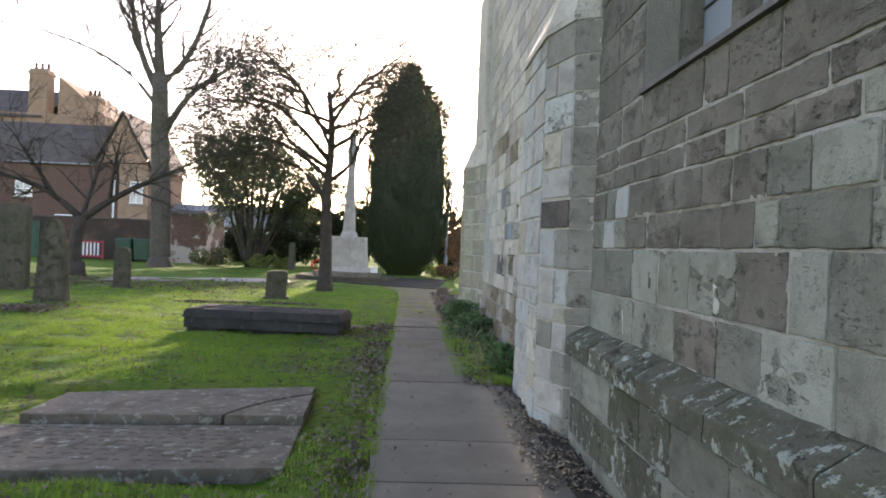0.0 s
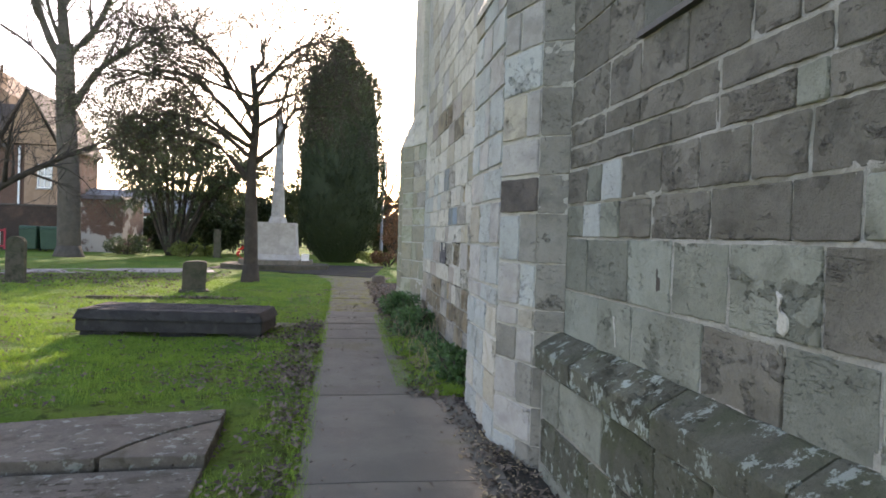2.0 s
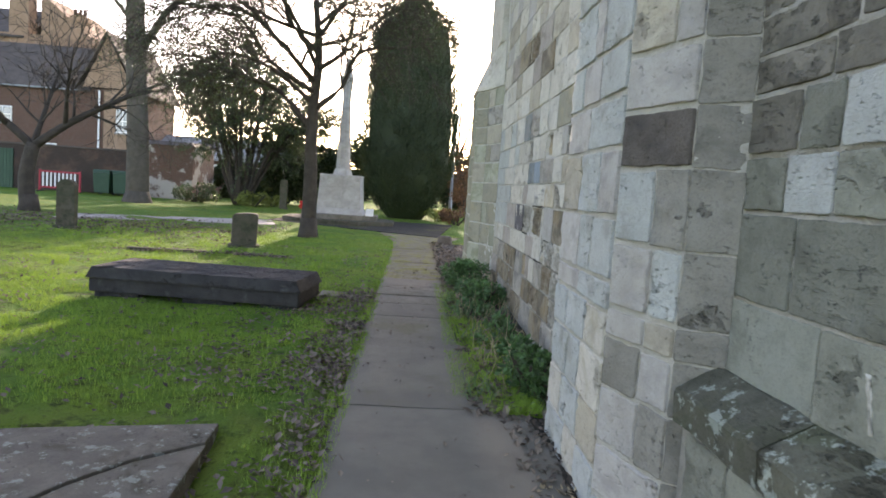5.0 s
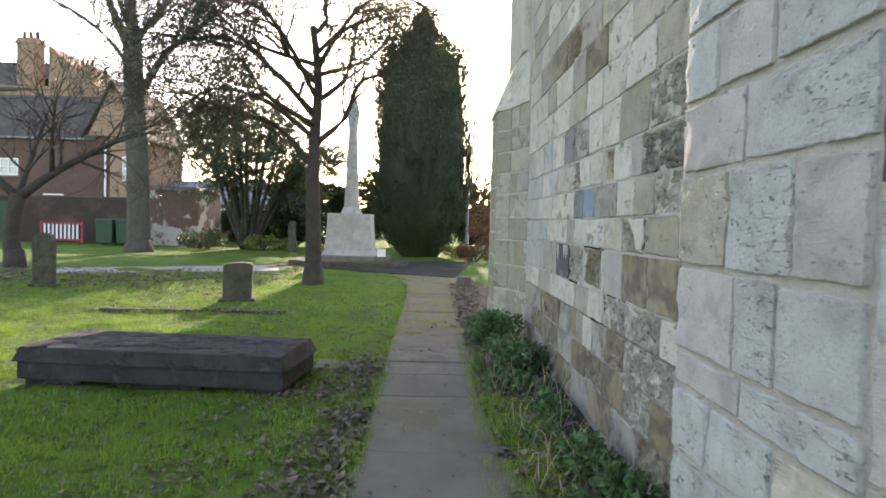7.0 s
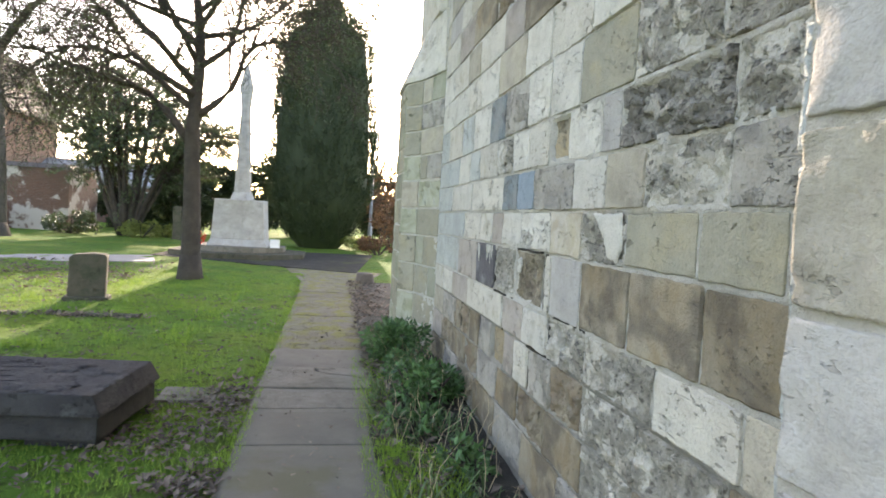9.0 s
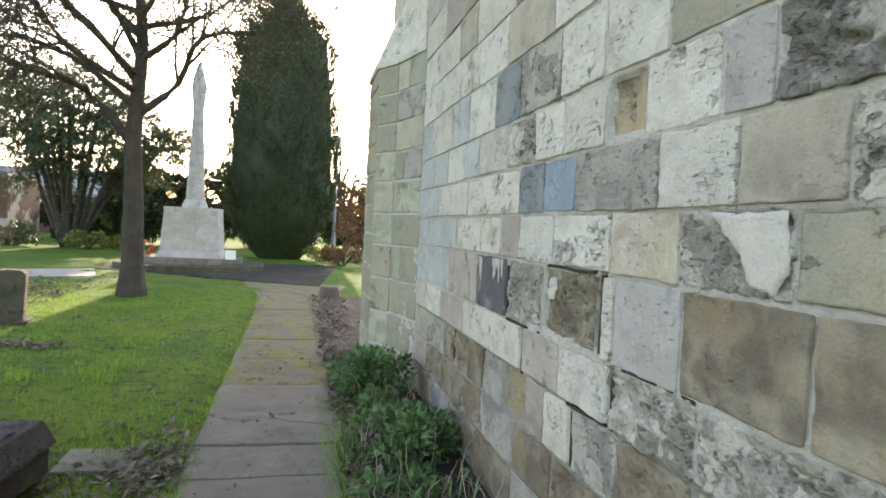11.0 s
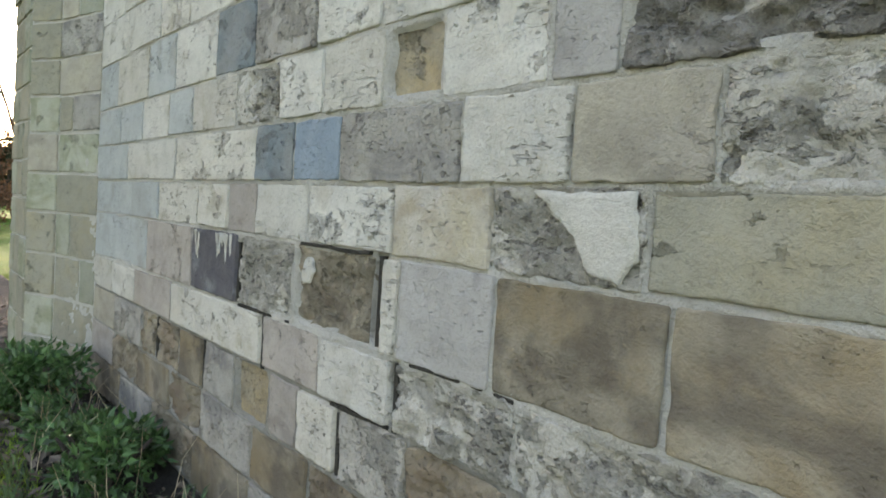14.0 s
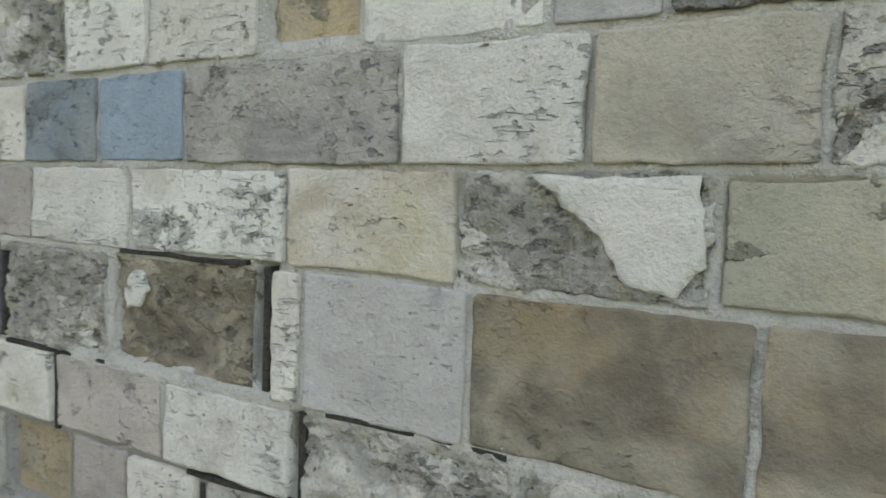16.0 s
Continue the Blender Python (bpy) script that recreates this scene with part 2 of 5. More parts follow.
def lawn_mat():
    n = Nodes("mossy_lawn")
    a, b, f = n.noise(0.55, 5, 0.65), n.noise(3.5, 5, 0.7), n.noise(60, 4, 0.75)
    col = n.mix(n.band(a, 0.38, 0.66), (0.10, 0.222, 0.026), (0.17, 0.262, 0.03))
    col = n.mix(n.math("MULTIPLY", n.band(b, 0.53, 0.70), 0.75), col, (0.15, 0.15, 0.028))
    col = n.mix(n.math("MULTIPLY", n.band(n.noise(1.7, 4, 0.7, n.shift(None, (1.3, 0.8, 1))), 0.58, 0.70), 0.7), col, (0.07, 0.05, 0.03))
    col = n.mix(n.math("MULTIPLY", n.band(n.noise(7, 5, 0.72), 0.50, 0.64), 0.7), col, (0.04, 0.075, 0.014))
    col = n.mix(n.math("MULTIPLY", n.band(f, 0.5, 0.7), 0.5), col, (0.028, 0.045, 0.010))
    side = n.t.nodes.new("ShaderNodeSeparateXYZ")
    n.put(n.co, side.inputs[0])
    trodden = n.band(n.math("ADD", side.outputs[0], n.math("MULTIPLY", n.noise(1.3, 5, 0.7), 2.6)), 0.9, 2.1)
    trodden = n.math("MULTIPLY", trodden, n.band(side.outputs[1], 13.0, 11.3))
    col = n.mix(n.math("MULTIPLY", trodden, 0.6), col, (0.115, 0.105, 0.045))
    return n.done(col, 0.95, n.bump(n.math("ADD", f, n.math("MULTIPLY", n.noise(14, 4, 0.7), 1.6)), 1.0, 0.07), spec=0.15)


def plain_mat(name, a, b, scale=6.0, fine=60.0, bump=0.4, dist=0.01, rough=0.85, metal=0.0, spec=0.3, vary=(0.9, 1.1), stain=None):
    n = Nodes(name)
    r = n.rand()
    v = n.shift(r)
    x, f = n.noise(scale, 5, 0.65, v), n.noise(fine, 4, 0.7, v)
    col = n.mix(n.band(x, 0.35, 0.68), a, b)
    col = n.mix(n.math("MULTIPLY", n.band(f, 0.5, 0.72), 0.4), col, tuple(c * 0.62 for c in a))
    if stain:
        col = n.mix(n.math("MULTIPLY", n.band(n.noise(scale * 0.35, 5, 0.7, v), 0.55, 0.66), 0.8), col, stain)
    return n.done(n.bright(col, r, *vary), rough, n.bump(n.math("ADD", f, x), bump, dist), metal, spec)


def leaf_mat(name, a, b, rough=0.6, vary=(0.7, 1.35), through_light=0.25):
    n = Nodes(name)
    r = n.rand()
    n.done(n.bright(n.mix(n.noise(3.0, 3), a, b), r, *vary), rough, spec=0.35)
    tr = n.t.nodes.new("ShaderNodeBsdfTranslucent")
    tr.inputs["Color"].default_value = (*[min(1, c * 1.6) for c in b], 1)
    mx = n.t.nodes.new("ShaderNodeMixShader")
    mx.inputs[0].default_value = through_light
    n.put(n.b.outputs[0], mx.inputs[1])
    n.put(tr.outputs[0], mx.inputs[2])
    n.put(mx.outputs[0], n.t.nodes["Material Output"].inputs["Surface"])
    return n.m


def brick_mat(name="red_brickwork", wash=0.0, shade_grime=0.0):
    """Far brickwork: courses too small to tell apart singly; wash: flaking whitewash."""
    n = Nodes(name)
    t = n.t.nodes.new("ShaderNodeTexBrick")
    w = n.t.nodes.new("ShaderNodeSeparateXYZ")
    n.put(n.co, w.inputs[0])
    c = n.t.nodes.new("ShaderNodeCombineXYZ")
    n.put(n.math("ADD", w.outputs[0], w.outputs[1]), c.inputs[0])
    n.put(w.outputs[2], c.inputs[1])
    n.put(c.outputs[0], t.inputs["Vector"])
    t.inputs["Scale"].default_value = 1.0
    t.inputs["Brick Width"].default_value, t.inputs["Row Height"].default_value, t.inputs["Mortar Size"].default_value = 0.225, 0.075, 0.006
    for k, v in (("Color1", (0.10, 0.053, 0.039, 1)), ("Color2", (0.13, 0.068, 0.047, 1)), ("Mortar", (0.17, 0.14, 0.115, 1))):
        t.inputs[k].default_value = v
    col = n.mix(n.math("MULTIPLY", n.band(n.noise(0.9, 5, 0.7), 0.5, 0.68), 0.6), t.outputs["Color"], (0.09, 0.06, 0.045))
    # dark mottling: the boundary run's shade painted in along with its grime
    if shade_grime:
        col = n.mix(n.math("MULTIPLY", n.band(n.noise(0.6, 5, 0.7), 0.25, 0.55), shade_grime), col, (0.034, 0.030, 0.026))
    if wash:
        col = n.mix(n.math("MULTIPLY", n.band(n.noise(0.75, 5, 0.62), 0.49, 0.56), wash), col, (0.46, 0.42, 0.37))
    return n.done(col, 0.9, n.bump(n.noise(30), 0.4, 0.01), spec=0.2)


M.update(
    mortar=mortar_mat(), old_mortar=mortar_mat("old_grey_mortar", 0.62), mid_mortar=mortar_mat("weathered_mortar", 0.85), lawn=lawn_mat(), brick=brick_mat(), shaded_grimy=brick_mat("shaded_grimy_brickwork", 0.0, 0.8), washed=brick_mat("whitewashed_brickwork", 0.8),
    soil=plain_mat("leafy_soil", (0.034, 0.031, 0.024), (0.058, 0.052, 0.038), 5, 40, 1.0, 0.04),
    tarmac=plain_mat("worn_tarmac", (0.042, 0.039, 0.032), (0.06, 0.055, 0.045), 2, 120, 0.8, 0.012, rough=0.97, spec=0.08, stain=(0.09, 0.10, 0.035)),
    concrete=plain_mat("worn_path_concrete", (0.114, 0.106, 0.084), (0.146, 0.135, 0.107), 2.2, 130, 0.6, 0.008, stain=(0.105, 0.10, 0.055), vary=(0.93, 1.08)),
    pale_path=plain_mat("pale_footpath", (0.27, 0.25, 0.22), (0.32, 0.30, 0.27), 1.5, 60, 0.4, 0.006),
    bark=plain_mat("grey_bark", (0.12, 0.10, 0.08), (0.085, 0.075, 0.06), 4, 40, 1.0, 0.04, 0.95),
    dark_bark=plain_mat("dark_bark", (0.050, 0.042, 0.034), (0.075, 0.062, 0.05), 4, 40, 1.0, 0.03, 0.95),
    tile=plain_mat("dark_roof_tile", (0.075, 0.062, 0.055), (0.11, 0.09, 0.075), 1.2, 14, 0.6, 0.03, 0.85),
    buff_brick=plain_mat("buff_brickwork", (0.27, 0.175, 0.115), (0.33, 0.22, 0.15), 2, 22, 0.5, 0.01, 0.9),
    patch=plain_mat("old_whitewash", (0.55, 0.50, 0.44), (0.36, 0.25, 0.19), 2.5, 18, 0.5, 0.01, 0.9),
    paint=plain_mat("white_paint", (0.75, 0.75, 0.73), (0.68, 0.68, 0.66), 4, 40, 0.1, 0.003, 0.6),
    green=plain_mat("dark_green_plastic", (0.018, 0.055, 0.034), (0.024, 0.068, 0.04), 2, 30, 0.1, 0.003, 0.5),
    red=plain_mat("red_plastic", (0.38, 0.035, 0.05), (0.32, 0.03, 0.045), 3, 30, 0.1, 0.003, 0.5),
    red_flower=plain_mat("poppy_wreath_red", (0.6, 0.03, 0.02), (0.45, 0.02, 0.02), 8, 40, 0.4, 0.01, 0.7),
    post_grey=plain_mat("galvanised_post", (0.22, 0.23, 0.23), (0.27, 0.28, 0.28), 3, 40, 0.1, 0.002, 0.6, 0.3),
    lead=plain_mat("dark_sill_stone", (0.085, 0.08, 0.075), (0.12, 0.11, 0.10), 4, 50, 0.5, 0.008, 0.8),
    frame=plain_mat("dark_window_metal", (0.03, 0.03, 0.032), (0.045, 0.045, 0.048), 4, 50, 0.2, 0.003, 0.5),
    dim=plain_mat("dim_plaster", (0.3, 0.28, 0.25), (0.26, 0.24, 0.22), 2, 30, 0.2, 0.01),
    yew=leaf_mat("yew_needles", (0.018, 0.030, 0.012), (0.032, 0.046, 0.018), 0.7, (0.6, 1.5), 0.15),
    holly=leaf_mat("holly_leaves", (0.030, 0.050, 0.022), (0.055, 0.075, 0.030), 0.4, (0.6, 1.5), 0.2),
    ivy=leaf_mat("ivy_leaves", (0.034, 0.08, 0.028), (0.065, 0.135, 0.045), 0.4, (0.3, 2.0), 0.25),
    blade=leaf_mat("grass_blades", (0.097, 0.23, 0.028), (0.185, 0.285, 0.036), 0.7, (0.45, 1.5), 0.32),
    spear=leaf_mat("bulb_leaves", (0.05, 0.095, 0.035), (0.085, 0.14, 0.055), 0.5, (0.4, 2.0), 0.3),
    straw=leaf_mat("dry_stalks", (0.30, 0.24, 0.14), (0.38, 0.31, 0.2), 0.8, (0.7, 1.2), 0.2),
    fallen=leaf_mat("fallen_leaves", (0.072, 0.055, 0.040), (0.145, 0.117, 0.088), 0.75, (0.35, 2.0), 0.15),
    russet=leaf_mat("russet_leaves", (0.085, 0.045, 0.024), (0.13, 0.07, 0.034), 0.75, (0.5, 1.6), 0.15),
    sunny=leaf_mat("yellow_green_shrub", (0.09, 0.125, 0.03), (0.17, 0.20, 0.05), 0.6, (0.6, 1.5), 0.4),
)
glass = Nodes("leaded_glass")
# the pale blue base colour stands in for sky reflected in the panes
glass.done((0.24, 0.27, 0.30), 0.12, glass.bump(glass.noise(9), 0.05, 0.01), spec=0.9)
M["glass"] = glass.m


# ---- mesh helpers ----
def mesh(name, verts, faces, material, smooth=False):
    me = bpy.data.meshes.new(name)
    me.from_pydata([tuple(v) for v in verts], [], faces)
    me.materials.append(material)
    if smooth:
        me.polygons.foreach_set("use_smooth", [True] * len(me.polygons))
    me.update()
    return me


def part(name, me, parent=None, label=""):
    """One mesh object under a thing or a part."""
    ob = new(name, me)
    ob.parent = parent
    return tagged(ob, label) if label else ob


def thing(name, label, category, at=(0, 0, 0), turn=0.0, group="", kind=""):
    ob = new(name)
    ob.matrix_world = pose(*at, 0, 0, turn)
    return tagged(ob, label, category, group, kind)


def block(name, lo, hi, material, bevel=0.01, wobble=0.0, segments=2, top=1.0):
    """A bevelled box between two corners; top scales its upper face; wobble roughens it."""
    bm = bmesh.new()
    bmesh.ops.create_cube(bm, size=1.0)
    c, s = [(a + b) / 2 for a, b in zip(lo, hi)], [b - a for a, b in zip(lo, hi)]
    for v in bm.verts:
        k = top if v.co.z > 0 else 1.0
        v.co = Vector((v.co.x * s[0] * k + c[0], v.co.y * s[1] * k + c[1], v.co.z * s[2] + c[2]))
    if wobble:
        bmesh.ops.subdivide_edges(bm, edges=bm.edges[:], cuts=4, use_grid_fill=True)
    if bevel:
        sharp = [e for e in bm.edges if len(e.link_faces) == 2 and e.calc_face_angle(0) > 0.6]
        bmesh.ops.bevel(bm, geom=sharp, offset=bevel, segments=segments, profile=0.6, affect="EDGES")
    if wobble:
        for v in bm.verts:
            v.co += noise.noise_vector(v.co * 5.0) * wobble
    me = bpy.data.meshes.new(name)
    bm.to_mesh(me)
    bm.free()
    me.materials.append(material)
    return me


def prism(name, outline, z0, z1, material, bevel=0.0, inset=0.0):
    """An upright prism over a plan outline; inset draws its upper face in."""
    bm = bmesh.new()
    c = Vector((sum(p[0] for p in outline) / len(outline), sum(p[1] for p in outline) / len(outline)))
    low = [bm.verts.new((x, y, z0)) for x, y in outline]
    high = []
    for x, y in outline:
        d = Vector((x, y)) - c
        d = d * (1 - inset / d.length) + c
        high.append(bm.verts.new((d.x, d.y, z1)))
    n = len(outline)
    bm.faces.new(low[::-1])
    bm.faces.new(high)
    for i in range(n):
        bm.faces.new((low[i], low[(i + 1) % n], high[(i + 1) % n], high[i]))
    bmesh.ops.recalc_face_normals(bm, faces=bm.faces[:])
    if bevel:
        bmesh.ops.bevel(bm, geom=bm.edges[:], offset=bevel, segments=2, profile=0.6, affect="EDGES")
    me = bpy.data.meshes.new(name)
    bm.to_mesh(me)
    bm.free()
    me.materials.append(material)
    return me


class Soup:
    """Gathers many small faces into one mesh."""

    def __init__(self):
        self.v, self.f = [], []

    def add(self, verts, faces):
        k = len(self.v)
        self.v.extend(verts)
        self.f.extend(tuple(i + k for i in f) for f in faces)

    def tube(self, pts, radii, sides=6):
        k = len(self.v)
        for i, p in enumerate(pts):
            a, b = pts[max(i - 1, 0)], pts[min(i + 1, len(pts) - 1)]
            d = (Vector(b) - Vector(a)).normalized()
            u = d.orthogonal().normalized()
            w = d.cross(u)
            for s in range(sides):
                an = 2 * math.pi * s / sides
                self.v.append(tuple(Vector(p) + (u * math.cos(an) + w * math.sin(an)) * radii[i]))
        for i in range(len(pts) - 1):
            for s in range(sides):
                a, b = k + i * sides + s, k + i * sides + (s + 1) % sides
                self.f.append((a, b, b + sides, a + sides))
        self.f.append(tuple(k + s for s in range(sides))[::-1])
        self.f.append(tuple(k + (len(pts) - 1) * sides + s for s in range(sides)))

    def leaf(self, p, d, up, length, width):
        """A folded leaf from p along d."""
        d, side = d.normalized(), d.cross(up)
        side = side.normalized() if side.length > 1e-4 else Vector((1, 0, 0))
        dip = side.cross(d) * (-0.18 * width)
        m = p + d * length * 0.5
        self.add([tuple(p), tuple(m + side * width * 0.5 - dip), tuple(p + d * length), tuple(m - side * width * 0.5 - dip)], [(0, 1, 2), (0, 2, 3)])

    def mesh(self, name, material, smooth=False):
        return mesh(name, self.v, self.f, material, smooth)


def rnd(a, b):
    return random.uniform(a, b)


def any_way(tilt=1.0):
    v = Vector((random.gauss(0, 1), random.gauss(0, 1), random.gauss(0, 1) * tilt))
    return v.normalized() if v.length > 1e-3 else Vector((0, 0, 1))


def level(x, y):
    """Height of the ground: level far off, falling gently towards the start."""
    k = min(max((12.0 - y) / 7.0, 0.0), 1.9)
    return -0.14 * k + 0.012 * math.sin(x * 1.3 + y * 0.7) * (1 if x < 0 else 0)


# ---- ground ----
def turf(x, y):
    """The uneven top of the lawn."""
    k = min(1.0, max(0.0, (0.3 - x) * 2.5))
    # the turf sinks under the ledger slabs
    in_slab = min(x + 3.4, -0.26 - x, y - 4.35, 6.98 - y)
    return level(x, y) - 0.085 * min(1.0, max(0.0, in_slab / 0.15)) + k * (0.035 * noise.noise(Vector((x * 1.1, y * 1.1, 0))) + 0.018 * noise.noise(Vector((x * 3.7, y * 3.7, 4))))


def spread(lo, hi, step, far):
    """Grid lines: close between lo and hi, widening outwards to far."""
    mid = list(np.arange(lo, hi + step / 2, step))
    out, d = [], step
    x = hi
    while x < far:
        d *= 1.5
        x += d
        out.append(x)
    left, d, x = [], step, lo
    while x > -far:
        d *= 1.5
        x -= d
        left.append(x)
    return left[::-1] + mid + out


gx, gy = spread(-9, 2.2, 0.14, 900), spread(-2, 24, 0.14, 900)
gv = [(x, y, turf(x, y) - (0.05 if x > 0.2 and y < 21 else 0)) for y in gy for x in gx]
gw = len(gx)
ground = new("ground", mesh("ground", gv, [(j * gw + i, j * gw + i + 1, (j + 1) * gw + i + 1, (j + 1) * gw + i) for j in range(len(gy) - 1) for i in range(gw - 1)], M["lawn"], True))
tagged(ground, "mossy green churchyard lawn with leaf litter", "lawn", kind="structure")


def strip(name, left, right, material, label, lift=0.02, category="path"):
    """A flat band of paving with thickness between two plan lines."""
    v, f = [], []
    for (a, b) in zip(left, right):
        for p in (a, b):
            z = level(p[0], p[1]) + lift
            v += [(p[0], p[1], z), (p[0], p[1], z - 0.12)]
    for i in range(len(left) - 1):
        k = i * 4
        f += [(k, k + 2, k + 6, k + 4), (k + 1, k, k + 4, k + 5), (k + 2, k + 3, k + 7, k + 6)]
    f += [(0, 1, 3, 2), (len(v) - 4, len(v) - 2, len(v) - 1, len(v) - 3)]
    ob = new(name, mesh(name, v, f, material))
    return tagged(ob, label, category, kind="structure")


strip("path_bed", [(0.33, y) for y in range(-3, 20)], [(1.55 if y < 8 else 1.18 + 0.006 * (y - 8) * 1.5, y) for y in range(-3, 20)], M["soil"], "dark earth bed under the church path", -0.012, "path bed")
strip("flower_bed", [(1.60 if y < 8 else 1.16 + 0.009 * (y - 8), y) for y in range(-3, 23)], [(2.3, y) for y in range(-3, 23)], M["soil"], "narrow strip of leafy soil along the church wall", -0.002, "flower bed")
strip("cross_path", [(-30, 11.5), (-8.9, 23.9), (-4.2, 26.4)], [(-30, 9.5), (-8.4, 21.9), (-3.6, 24.3)], M["pale_path"], "pale tarmac footpath crossing the churchyard", 0.012)
strip("memorial_apron", [(-4.3, 26.5), (-4.2, 31.0)], [(1.5, 23.2), (2.4, 31.0)], M["tarmac"], "dark worn tarmac round the war memorial", 0.018, "paving")

strip("path_end", [(0.30, 18.88), (0.22, 21.0), (-0.3, 24.1)], [(1.32, 18.88), (1.62, 21.0), (2.2, 23.5)], M["mossy_flag"], "mossy trodden earth where the slab path ends", 0.008)

footpath = thing("path", "worn grey stone and concrete slab path beside the church", "path", kind="structure")
joints = (-1.2, 0.3, 1.9, 3.1, 4.55, 5.45, 7.55, 9.2, 10.55, 11.32, 11.85, 12.6, 13.5, 14.7, 15.9, 16.9, 18.0, 18.85)


def path_right(y):
    """The ragged right edge of the path: wide beside the first bay, narrow past the buttress."""
    for (a, ra), (b, rb) in zip(EDGE, EDGE[1:]):
        if a <= y <= b:
            return ra + (rb - ra) * (y - a) / (b - a)
    return 1.27


EDGE = ((-3, 1.64), (5.5, 1.64), (7.0, 1.66), (7.6, 1.58), (8.3, 1.42), (9.4, 1.26), (10.5, 1.18), (13.0, 1.24), (19, 1.27))
for a, b in zip(joints, joints[1:]):
    m = (a + b) / 2
    if a == 11.85:
        # this flagstone has broken across
        for piece in (((0.30, 11.858), (1.25, 11.858), (1.26, 12.17), (1.02, 12.30), (0.90, 12.33), (0.78, 12.42), (0.74, 12.592), (0.31, 12.592)), ((0.757, 12.592), (0.797, 12.435), (0.91, 12.348), (1.03, 12.317), (1.265, 12.192), (1.25, 12.592))):
            part("slab", prism("slab", piece, level(0.8, m) - 0.06, level(0.8, m) + 0.022, M["flag"], 0.007), footpath, "cracked pale flagstone")
        continue
    z, tilt = level(0.8, m) + 0.022 + rnd(-0.004, 0.004), (level(0.8, b) - level(0.8, a)) / 2
    bm = bmesh.new()
    nx, ny = 8, 6
    rows = [[bm.verts.new((0, 0, 0)) for _ in range(nx + 1)] for _ in range(ny + 1)]
    for r, row in enumerate(rows):
        yy = a + 0.008 + (b - a - 0.016) * r / ny
        lo, hi = 0.30 + 0.02 * noise.noise(Vector((3, yy * 3, 0))), path_right(yy) + 0.03 * noise.noise(Vector((9, yy * 3, 0)))
        for c, v in enumerate(row):
            x = lo + (hi - lo) * c / nx
            drop = 0.012 if r in (0, ny) or c in (0, nx) else 0.0
            skew = 0.02 * noise.noise(Vector((x * 2, yy * 2, 5)))
            v.co = (x, yy + (skew if r in (0, ny) else 0), z + tilt * 2 * (yy - m) / (b - a) - drop + 0.005 * noise.noise(Vector((x * 3, yy * 3, 1))))
    for r in range(ny):
        for c in range(nx):
            bm.faces.new((rows[r][c], rows[r][c + 1], rows[r + 1][c + 1], rows[r + 1][c]))
    rim = [e for e in bm.edges if e.is_boundary]
    low = bmesh.ops.extrude_edge_only(bm, edges=rim)["geom"]
    for v in low:
        if isinstance(v, bmesh.types.BMVert):
            v.co.z -= 0.07
    bmesh.ops.recalc_face_normals(bm, faces=bm.faces[:])
    me = bpy.data.meshes.new("slab")
    bm.to_mesh(me)
    bm.free()
    me.materials.append(M["flag"] if 11 < m < 12.7 else M["mossy_flag"] if m > 13.6 else M["concrete"])
    part("slab", me, footpath)


# ---- church ----
W = 2.022
CORE = W + 0.005


